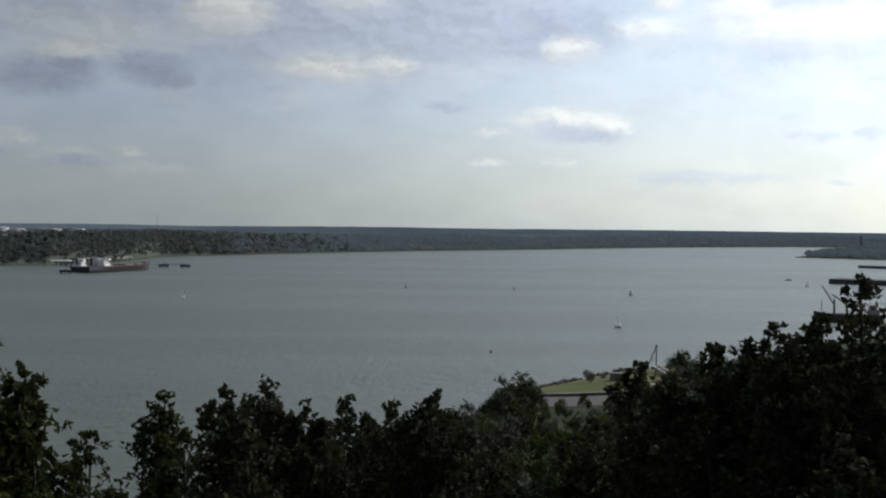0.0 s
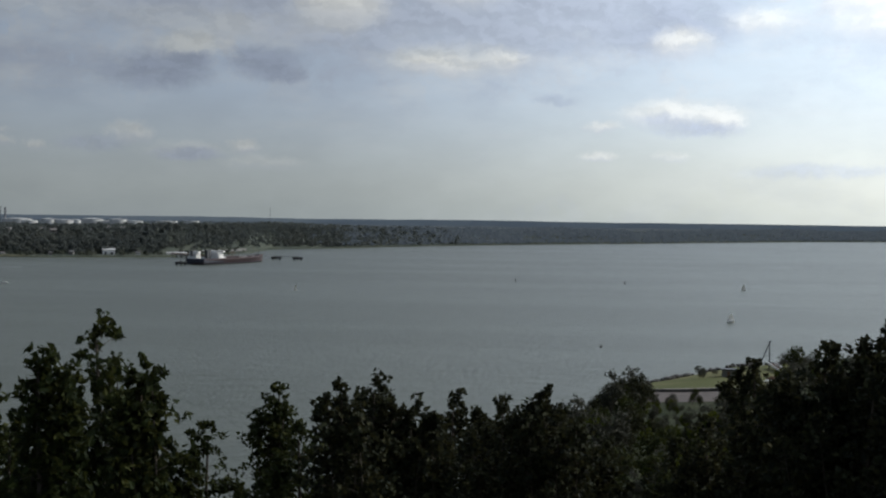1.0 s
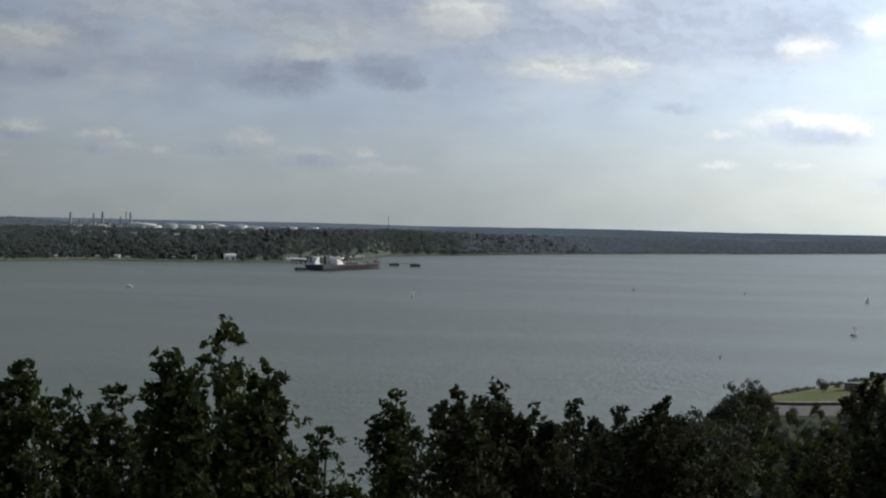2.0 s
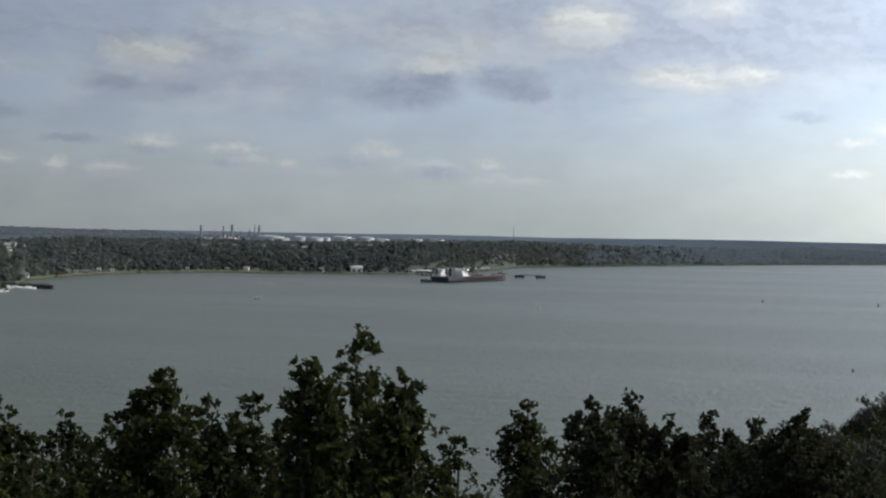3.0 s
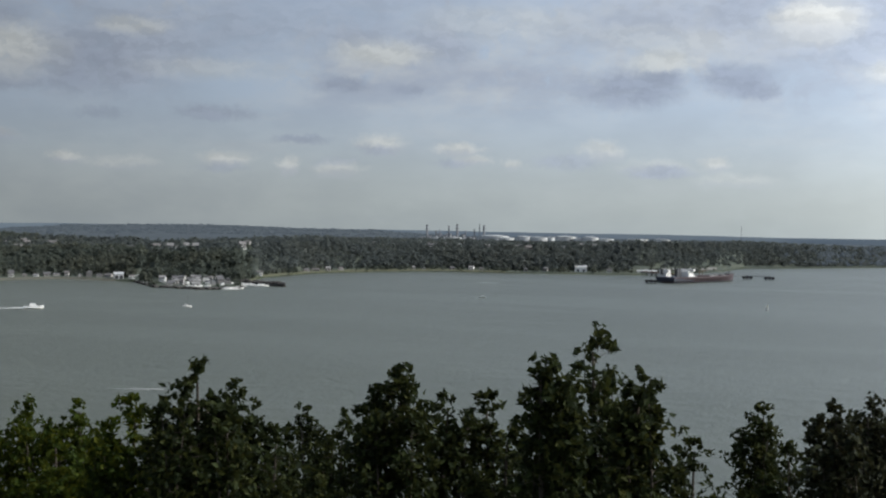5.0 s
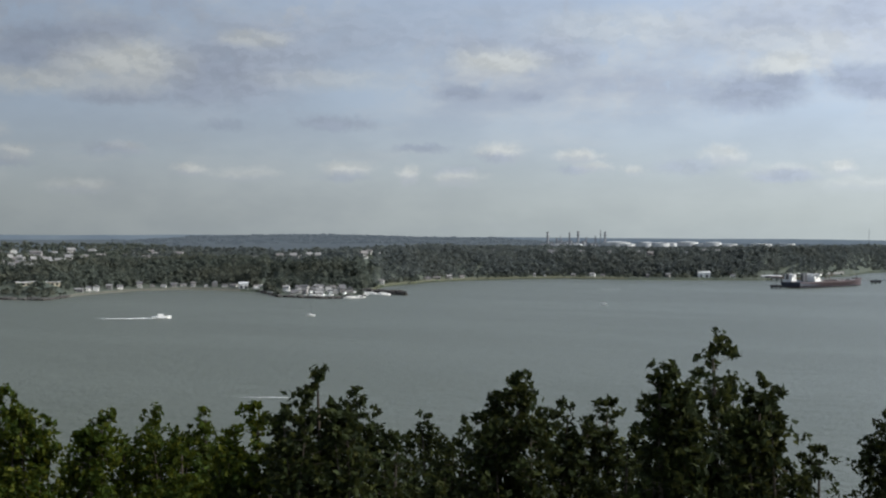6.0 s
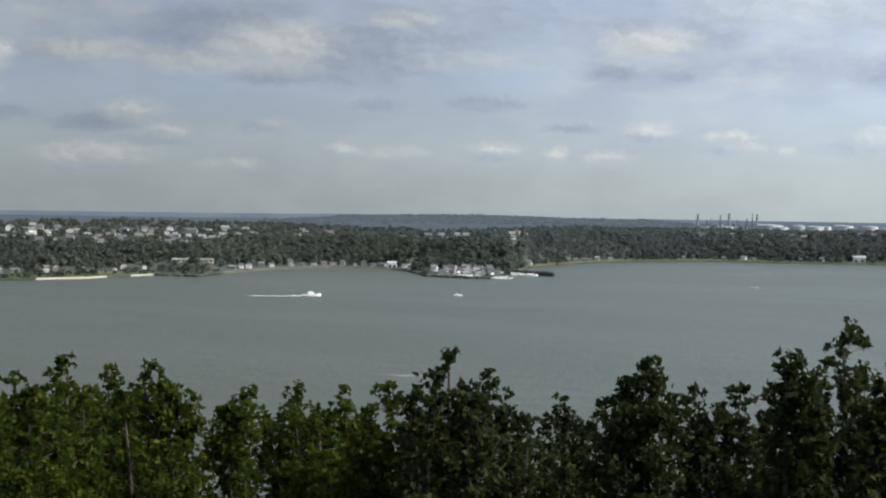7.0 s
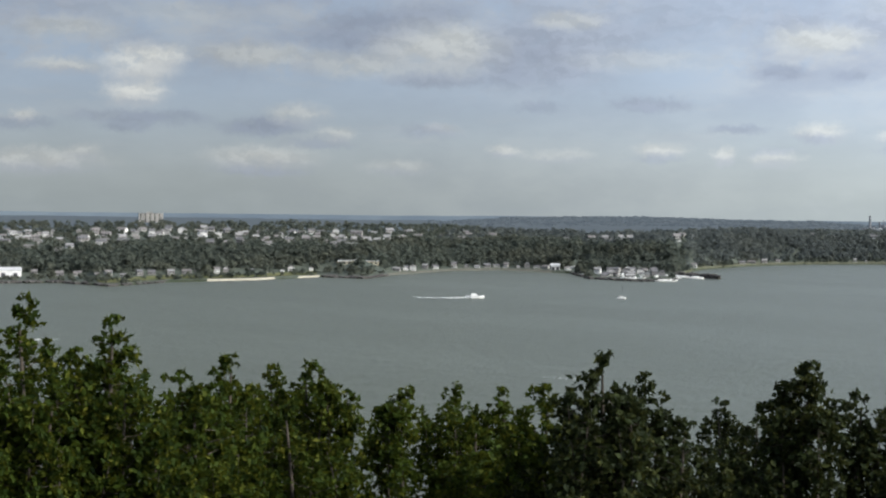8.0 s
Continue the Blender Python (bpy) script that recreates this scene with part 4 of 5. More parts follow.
    for x in (-1.2, 1.2):
        part("leg", block((x - 0.06, -1.0, 0, x + 0.06, 1.0, 0.08), (x - 0.06, -0.08, 0, x + 0.06, 0.08, 0.7), (x - 0.06, -1.0, 0.34, x + 0.06, 1.0, 0.42)), WHITE_PAINT, table)
    for a, r in ((-8.55, 512), (-8.85, 513), (-8.5, 500), (-8.35, 509)):
        p = at(a, r, ground_z(a, r) + 0.15)
        copy_thing(table, Matrix.Translation(p) @ Matrix.Rotation(rng.uniform(-0.4, 0.4), 4, "Z"))
    p = at(-8.9, 515)
    cover = thing("storage_shed", Matrix.Translation((p.x, p.y, ground_z(-8.9, 515))) @ Matrix.Rotation(radians(25), 4, "Z"), "low rust-coloured shed with a white base strip", "shed")
    part("wall", block((-5, -3, -0.3, 5, 3, 0.7), bevel=0.03), WHITE_PAINT, cover)
    part("roof", prism([(-5.3, -3.3), (5.3, -3.3), (5.3, 3.3), (-5.3, 3.3)], 0.7, 1.9, [(-4.6, -0.2), (4.6, -0.2), (4.6, 0.2), (-4.6, 0.2)]), RUST, cover)


make_near_bank()


# ---- houses across the river ----
def house(w, d, h, pitch, seed, porch=False):
    rng = random.Random(seed)
    ob = thing("house", Matrix.Identity(4), "detached family house with pale walls and a pitched roof", "house", "houses across the river")
    part("wall", block((-w / 2, -d / 2, -1.2, w / 2, d / 2, h)), WALLS, ob)
    bm = bmesh.new()
    e = 0.5
    for y0, y1, z0, z1 in ((-d / 2 - e, 0.0, h - 0.2, h + pitch), (d / 2 + e, 0.0, h - 0.2, h + pitch)):
        q = [bm.verts.new(c) for c in ((-w / 2 - e, y0, z0), (w / 2 + e, y0, z0), (w / 2 + e, y1, z1), (-w / 2 - e, y1, z1))]
        t = [bm.verts.new(v.co + Vector((0, 0, 0.28))) for v in q]
        for f in ((0, 1, 2, 3), (7, 6, 5, 4), (0, 4, 5, 1), (1, 5, 6, 2), (3, 2, 6, 7), (0, 3, 7, 4)):
            bm.faces.new([(q + t)[i] for i in f])
    bmesh.ops.recalc_face_normals(bm, faces=bm.faces[:])
    part("roof", bm, ROOFS, ob)
    bm = bmesh.new()
    for x in (-w / 2 + 0.02, w / 2 - 0.3):
        a = [bm.verts.new(c) for c in ((x, -d / 2, h), (x, d / 2, h), (x, 0, h + pitch), (x + 0.28, -d / 2, h), (x + 0.28, d / 2, h), (x + 0.28, 0, h + pitch))]
        for f in ((0, 1, 2), (5, 4, 3), (0, 3, 4, 1), (1, 4, 5, 2), (2, 5, 3, 0)):
            bm.faces.new([a[i] for i in f])
    bmesh.ops.recalc_face_normals(bm, faces=bm.faces[:])
    part("gable", bm, WALLS, ob)
    for i, x in enumerate(np.linspace(-w * 0.33, w * 0.33, 3)):
        for z in ((1.0,) if h < 4 else (1.0, 3.7)):
            if i == 1 and z < 2:
                part("door", block((x - 0.5, -d / 2 - 0.08, -0.2, x + 0.5, -d / 2, 2.0)), WINDOW_DARK, ob)
            else:
                part("window", block((x - 0.75, -d / 2 - 0.07, z, x + 0.75, -d / 2, z + 1.35)), WINDOW_DARK, ob)
    part("chimney", block((w * 0.2, 0.4, h + pitch * 0.4, w * 0.2 + 0.8, 1.2, h + pitch + 1.0), bevel=0.05), ROOFS, ob)
    if porch:
        part("porch", block((-w / 2, -d / 2 - 2.0, -1.0, w / 2, -d / 2 - 0.1, -0.15), (-w / 2, -d / 2 - 2.0, 2.4, w / 2, -d / 2 - 0.1, 2.6), (-w / 2, -d / 2 - 2.0, -0.2, -w / 2 + 0.2, -d / 2 - 1.8, 2.4), (w / 2 - 0.2, -d / 2 - 2.0, -0.2, w / 2, -d / 2 - 1.8, 2.4)), WHITE_PAINT, ob)
    return ob


def make_houses():
    kinds = [house(10, 8, 3.2, 2.6, 1), house(9, 8, 5.6, 2.4, 2), house(12, 8, 3.2, 2.2, 3), house(8, 7, 5.6, 3.0, 4, True), house(11, 9, 5.6, 2.6, 5, True), house(14, 8, 3.0, 1.8, 6)]
    rng = random.Random(21)
    used = set()
    for a, r, s in HOUSES:
        k = rng.randrange(6)
        p = at(a, r, ground_z(a, r) + 0.5 * s)
        turn = radians(a) + rng.choice((0, 0, math.pi / 2, 0.3, -0.3)) + rng.uniform(-0.15, 0.15)
        m = Matrix.Translation(p) @ Matrix.Rotation(turn, 4, "Z")
        ob = copy_thing(kinds[k], m) if k in used else kinds[k]
        ob.matrix_basis = m
        ob.scale = (s, s, s)
        used.add(k)


make_houses()


def make_apartments():
    # the tall block on the plateau
    r = 2150
    p = at(50.55, r, EYE + r * math.tan(radians(-0.57)))
    tower = thing("apartment_tower", Matrix.Translation(p) @ Matrix.Rotation(radians(53), 4, "Z"), "beige five-storey apartment block with rows of balconies", "apartment block")
    part("wall", block((-17, -9, -4, 17, 9, 12.3), bevel=0.1), worn("beige_concrete", (0.46, 0.44, 0.40), 0.2), tower)
    part("roof", block((-17.5, -9.5, 12.3, 17.5, 9.5, 12.9), (-6, -3, 12.9, 3, 3, 14.4), bevel=0.05), CONCRETE, tower)
    for i in range(5):
        for j in range(5):
            x, z = -13.4 + i * 6.6, 0.4 + j * 2.4
            part("window", block((x - 2.2, -9.12, z, x - 0.2, -9.0, z + 1.4)), WINDOW_DARK, tower)
            part("balcony", block((x + 0.4, -10.2, z - 0.5, x + 3.2, -9.0, z - 0.35), (x + 0.4, -10.2, z - 0.35, x + 3.2, -10.1, z + 0.4)), worn("balcony_panel", (0.5, 0.48, 0.45)) if i + j == 0 else bpy.data.materials["balcony_panel"], tower)
    # low cream block by the beach
    r = 1395
    p = at(42.55, r, 3.0)
    low = thing("low_apartments", Matrix.Translation(p) @ Matrix.Rotation(radians(42.5), 4, "Z"), "cream three-storey shoreline apartments with flat roofs", "apartment block")
    for i, (x0, x1, top) in enumerate(((-20, -7, 8.6), (-7, 5.5, 9.2), (5.5, 19, 8.8))):
        part("wall", block((x0 + 0.05, -5 + i * 0.6, -1.5, x1 - 0.05, 6, top), bevel=0.06), CREAM_PAINT, low)
        part("roof", block((x0 - 0.2, -5.4 + i * 0.6, top, x1 + 0.2, 6.3, top + 0.45)), WHITE_PAINT, low)
        for j in range(3):
            for q in range(3):
                x = x0 + 2.2 + j * 4.2
                part("window", block((x - 1.0, -5.1 + i * 0.6, 1.0 + q * 2.7, x + 1.2, -5 + i * 0.6, 2.6 + q * 2.7)), WINDOW_DARK, low)
    # long pale sheds
    for a, r, w, h, d, label in ((55.75, 1240, 19, 7.5, 12, "white boat shed with a low gable roof"), (17.1, 1992, 16, 8.0, 12, "white industrial hall by the tanker terminal"),
                                 (14.55, 2020, 27, 4.0, 12, "long white warehouse at the terminal"), (13.6, 2105, 18, 4.0, 10, "low white terminal building"), (34.9, 1495, 9, 6.5, 9, "bright white boathouse on the shore")):
        hall = thing("shore_shed", Matrix.Translation(at(a, r, ground_z(a, r))) @ Matrix.Rotation(radians(a + 4), 4, "Z"), label, "shed")
        part("wall", block((-w / 2, -d / 2, -1.5, w / 2, d / 2, h * 0.72), bevel=0.05), WHITE_PAINT, hall)
        part("roof", prism([(-w / 2 - 0.5, -d / 2 - 0.5), (w / 2 + 0.5, -d / 2 - 0.5), (w / 2 + 0.5, d / 2 + 0.5), (-w / 2 - 0.5, d / 2 + 0.5)], h * 0.72, h, [(-w / 2 - 0.3, -0.3), (w / 2 + 0.3, -0.3), (w / 2 + 0.3, 0.3), (-w / 2 - 0.3, 0.3)]), worn("pale_roof", (0.55, 0.56, 0.57)), hall)
        for x in (-w * 0.25, w * 0.25):
            part("door", block((x - 1.6, -d / 2 - 0.1, -0.2, x + 1.6, -d / 2, 3.0)), STEEL, hall)


make_apartments()


# ---- far shore: beach, lawn, rocks, marina ----
def far_strip(name, az0, az1, d0, d1, mat, label, category, lift=0.25):
    return drape(name, span(az0, az1, 24, lambda a: shore(a, 2) + d0, lambda a: shore(a, 2) + d1), mat, label, category, lift, 6)


def make_far_shore():
    far_strip("beach", 45.8, 48.4, -1, 5, SAND, "narrow strip of pale sand on the far shore", "beach")
    far_strip("small_beach", 43.4, 44.9, -1, 4.5, SAND, "short pale sand beach beside a rocky point", "beach")
    far_strip("shore_lawn", 44.2, 52.5, 16, 62, GRASS, "green mown park lawn behind the beach", "lawn", 0.3)
    far_strip("marsh", 20.0, 30.0, 2, 30, worn("reed_marsh", (0.095, 0.10, 0.058), 0.1, 0.95, 0.35), "olive reed marsh along the far shore", "marsh", 0.3)
    far_strip("mud_flat", 35.0, 41.5, -14, 8, worn("mud", (0.10, 0.10, 0.075), 0.1, 0.8, 0.3), "dull olive mud flat at the far shore", "mud flat", 0.5)
    far_strip("terminal_yard", 11.9, 14.6, 30, 44, worn("pale_gravel", (0.20, 0.20, 0.19), 0.1, 0.9, 0.3), "pale gravel yard at the tanker terminal", "yard", 0.35)
    rng = random.Random(8)
    rocks = []
    for i in range(420):
        a = rng.uniform(41.4, 43.9) if i < 130 else rng.uniform(50, 57) if i < 260 else rng.uniform(30.2, 34.3)
        p = at(a, shore(a, 2) + rng.uniform(-5 if i < 130 else -2, 6))
        s = rng.uniform(1.2, 3.2)
        rocks.append((p.x, p.y, -0.3, s, s * 0.9))
    lumps("point_rocks", rocks, "dark weedy rocks along the far shoreline", ROCK, 13)
    # breakwater
    pier = []
    for i in range(420):
        t = rng.random()
        a, r = 30.3 + (28.62 - 30.3) * t, 1445 - 45 * t + rng.uniform(-5, 5)
        p = at(a, r)
        s = rng.uniform(1.0, 2.2)
        pier.append((p.x, p.y, rng.uniform(0.0, 2.4), s, s * 1.2))
    lumps("breakwater_rocks", pier, "dark boulders of the marina breakwater", ROCK, 14)
    p, q = at(30.35, 1446), at(28.6, 1399)
    m = q - p
    core = thing("breakwater", Matrix.Translation(p) @ Matrix.Rotation(math.atan2(m.y, m.x), 4, "Z"), "dark sloping rubble breakwater sheltering the marina", "breakwater")
    n = m.length
    part("core", prism([(-5, -7), (n, -6), (n + 3, 0), (n, 6), (-5, 7)], -1.0, 2.9, [(-3, -2.4), (n - 4, -2), (n - 3, 0), (n - 4, 2), (-3, 2.4)]), ROCK, core)
    part("crest_path", block((0, -1.2, 2.9, n - 6, 1.2, 3.1)), worn("crest_gravel", (0.13, 0.12, 0.11)), core)


make_far_shore()


# ---- boats ----
def hull_shape(length, beam, z0, z1, sheer=0.0, stern=0.75):
    """A hull with pointed bow at +x."""
    xs = np.linspace(-length / 2, length / 2, 11)
    bm = bmesh.new()
    rows = []
    for x in xs:
        t = (x + length / 2) / length
        half = beam / 2 * (stern + (1 - stern) * min(1, t * 3)) * (1 - max(0.0, (t - 0.62) / 0.38) ** 2.2)
        half = max(half, 0.02)
        up = z1 + sheer * max(0.0, (t - 0.55) / 0.45) ** 2
        rows.append([bm.verts.new(c) for c in ((x, -half * 0.72, z0), (x, -half, z0 * 0.2 + up * 0.8), (x, -half, up), (x, half, up), (x, half, z0 * 0.2 + up * 0.8), (x, half * 0.72, z0))])
    for a, b in zip(rows[:-1], rows[1:]):
        for i in range(6):
            bm.faces.new((a[i], b[i], b[(i + 1) % 6], a[(i + 1) % 6]))
    bm.faces.new(rows[0])
    bm.faces.new(rows[-1][::-1])
    bmesh.ops.recalc_face_normals(bm, faces=bm.faces[:])
    return bm


def sailboat(a, r, turn, size, label, lean=6, jib=True, main=True):
    boat = thing("sailboat", Matrix.Translation(at(a, r, 0)) @ Matrix.Rotation(radians(a + turn), 4, "Z") @ Matrix.Rotation(radians(lean), 4, "X"), label, "sailboat", "sailboats on the river")
    part("hull", hull_shape(size, size * 0.3, -0.3, 0.9, 0.3), WHITE_PAINT, boat)
    part("cabin", block((-size * 0.2, -size * 0.09, 0.9, size * 0.15, size * 0.09, 1.4), bevel=0.08), WHITE_PAINT, boat)
    part("mast", rod((size * 0.06, 0, 0.8), (size * 0.06, 0, size * 1.35), 0.09, 0.05), STEEL, boat)
    part("boom", rod((size * 0.06, 0, 1.7), (-size * 0.42, 0.3, 1.8), 0.06), STEEL, boat)
    if not main:
        part("sail_cover", rod((size * 0.04, 0, 1.85), (-size * 0.40, 0.28, 1.95), 0.16, 0.10), SAILCLOTH, boat)
        return boat
    bm = bmesh.new()
    g = [[bm.verts.new((size * (0.05 - 0.46 * u * (1 - v) ** 0.9), 0.35 * math.sin(3.1 * u) * (1 - v), 1.9 + (size * 1.33 - 1.9) * v)) for u in (0, 0.35, 0.7, 1)] for v in (0, 0.25, 0.5, 0.75, 0.97)]
    for x, y in zip(g[:-1], g[1:]):
        for i in range(3):
            bm.faces.new((x[i], x[i + 1], y[i + 1], y[i]))
    bmesh.ops.solidify(bm, geom=bm.faces[:], thickness=0.03)
    part("mainsail", bm, SAILCLOTH, boat, "white mainsail", True)
    if jib:
        bm = bmesh.new()
        g = [[bm.verts.new((size * (0.47 - 0.40 * v) - size * 0.40 * u * (1 - v), 0.3 * math.sin(3.1 * u) * (1 - v), 1.1 + size * 1.05 * v)) for u in (0, 0.5, 1)] for v in (0, 0.33, 0.66, 0.97)]
        for x, y in zip(g[:-1], g[1:]):
            for i in range(2):
                bm.faces.new((x[i], x[i + 1], y[i + 1], y[i]))
        bmesh.ops.solidify(bm, geom=bm.faces[:], thickness=0.03)
        part("jib", bm, SAILCLOTH, boat, "white jib", True)
    return boat


def motorboat(a, r, turn, size, label, group="motorboats on the river"):
    boat = thing("motorboat", Matrix.Translation(at(a, r, 0)) @ Matrix.Rotation(radians(a + turn), 4, "Z"), label, "motorboat", group)
    part("hull", hull_shape(size, size * 0.32, -0.25, size * 0.12, size * 0.05), WHITE_PAINT, boat)
    part("cabin", prism([(-size * 0.22, -size * 0.12), (size * 0.16, -size * 0.1), (size * 0.16, size * 0.1), (-size * 0.22, size * 0.12)], size * 0.12, size * 0.25, [(-size * 0.2, -size * 0.1), (size * 0.08, -size * 0.08), (size * 0.08, size * 0.08), (-size * 0.2, size * 0.1)]), WHITE_PAINT, boat)
    part("windscreen", prism([(size * 0.165, -size * 0.09), (size * 0.18, -size * 0.09), (size * 0.18, size * 0.09), (size * 0.165, size * 0.09)], size * 0.14, size * 0.23, [(size * 0.09, -size * 0.08), (size * 0.105, -size * 0.08), (size * 0.105, size * 0.08), (size * 0.09, size * 0.08)]), WINDOW_DARK, boat)
    part("rail", rod((-size * 0.2, 0, size * 0.25), (-size * 0.24, 0, size * 0.42), 0.06), STEEL, boat)
    return boat


def wake(a, r, turn, length, wide, label, seed, lift=0.08):
    """Broken foam trailing behind a boat, along -x."""
    rng = np.random.default_rng(seed)
    n = int(110 + length * 2)
    t = rng.random(n) ** 1.4
    half = wide * (0.25 + 0.75 * t)
    cx, cy = -t * length, rng.normal(size=n) * half * 0.4
    verts, faces = [], []
    for i in range(n):
        s = rng.uniform(0.5, 1.6) * (1.2 - 0.8 * t[i]) * wide / 3.5
        k = len(verts)
        for j in range(6):
            q = 6.28 * j / 6
            w = s * rng.uniform(0.6, 1.2)
            verts.append((cx[i] + 2.4 * w * math.cos(q), cy[i] + w * math.sin(q), lift + 0.04 * rng.random()))
        verts.append((cx[i], cy[i], lift + 0.16 * s))
        faces += [(k + j, k + (j + 1) % 6, k + 6) for j in range(6)]
    ob = raw("wake_foam", verts, faces, FOAM)
    ob.matrix_world = Matrix.Translation(at(a, r, 0)) @ Matrix.Rotation(radians(a + turn), 4, "Z")
    return tagged(ob, label, "wake", kind="stuff")


def make_boats():
    sailboat(-6.87, 874, 20, 4.6, "white sailboat under full sail on the river")
    sailboat(-7.33, 1277, 160, 4.2, "white sailboat far out on the river")
    sailboat(-13.97, 1537, 30, 5.0, "small sailboat with dark hull far upstream")
    sailboat(10.0, 1155, 120, 4.6, "white sailboat heeling in the wind", 14)
    motorboat(38.0, 1018, 2, 13, "white motor yacht speeding downriver")
    wake(38.0, 1018, 2, 44, 3.2, "long white foam wake behind the motor yacht", 3)
    wake(38.0, 1018, 2, 14, 4.0, "white bow spray round the motor yacht", 4, 0.3)
    boat = sailboat(32.3, 1045, 8, 6.5, "white sailboat with bare mast lying still", 2, False, False)
    motorboat(20.9, 1245, 170, 6.5, "small white motorboat on open water")
    motorboat(-13.28, 1706, 0, 8, "small dark-windowed motorboat far upstream")
    wake(20.3, 1592, 4, 22, 2.2, "short white foam streak on the water", 6)
    wake(54.0, 681, 4, 22, 1.6, "thin white wake across the water", 7)
    wake(33.2, 532, -6, 20, 1.0, "faint foam line on the near water", 8)
    wake(-9.0, 1900, 6, 40, 2.0, "pale foam line far upstream", 9)
    for a, r in ((-2.81, 1352), (-1.95, 684), (1.42, 1365)):
        buoy = thing("channel_buoy", Matrix.Translation(at(a, r, 0)), "dark red channel buoy floating on the river", "buoy", "channel buoys")
        s = 0.55 if r < 800 else 0.95
        part("float", rod((0, 0, -0.4), (0, 0, 0.7 * s), 0.9 * s, 0.8 * s, 12), BUOY_RED, buoy)
        part("tower", rod((0, 0, 0.7 * s), (0, 0, 2.6 * s), 0.5 * s, 0.2 * s, 6), BUOY_RED, buoy)
        part("lantern", rod((0, 0, 2.6 * s), (0, 0, 3.1 * s), 0.22 * s, 0.16 * s, 8), STEEL, buoy)
    # moored and laid-up boats in the marina
    rng = random.Random(31)
    first = motorboat(30.0, 1412, 10, 9, "white motorboat moored at the marina", "moored boats")
    for i in range(26):
        a = rng.uniform(29.35, 30.9)
        r = 1400 + (a - 29.3) * 12 + rng.uniform(-10, 10) - (18 if a > 30.3 else 0) * 0.4
        m = Matrix.Translation(at(a, min(r, shore(a, 2) - 6 if a > 30.2 else r), 0)) @ Matrix.Rotation(radians(a + rng.choice((8, 12, 188))), 4, "Z")
        copy_thing(first, m)
    ashore = motorboat(32.0, 1330, 10, 6.5, "white motorboat laid up ashore at the marina", "laid-up boats")
    ashore.location.z = ground_z(32.0, 1330) + 0.3
    for i in range(18):
        a = rng.uniform(30.5, 34.4)
        r = shore(a, 2) + rng.choice((14, 16, 40, 62, 64)) + rng.uniform(-3, 3)
        copy_thing(ashore, Matrix.Translation(at(a, r, ground_z(a, r) + 0.3)) @ Matrix.Rotation(radians(a + rng.choice((5, 60, 175))), 4, "Z"))


make_boats()


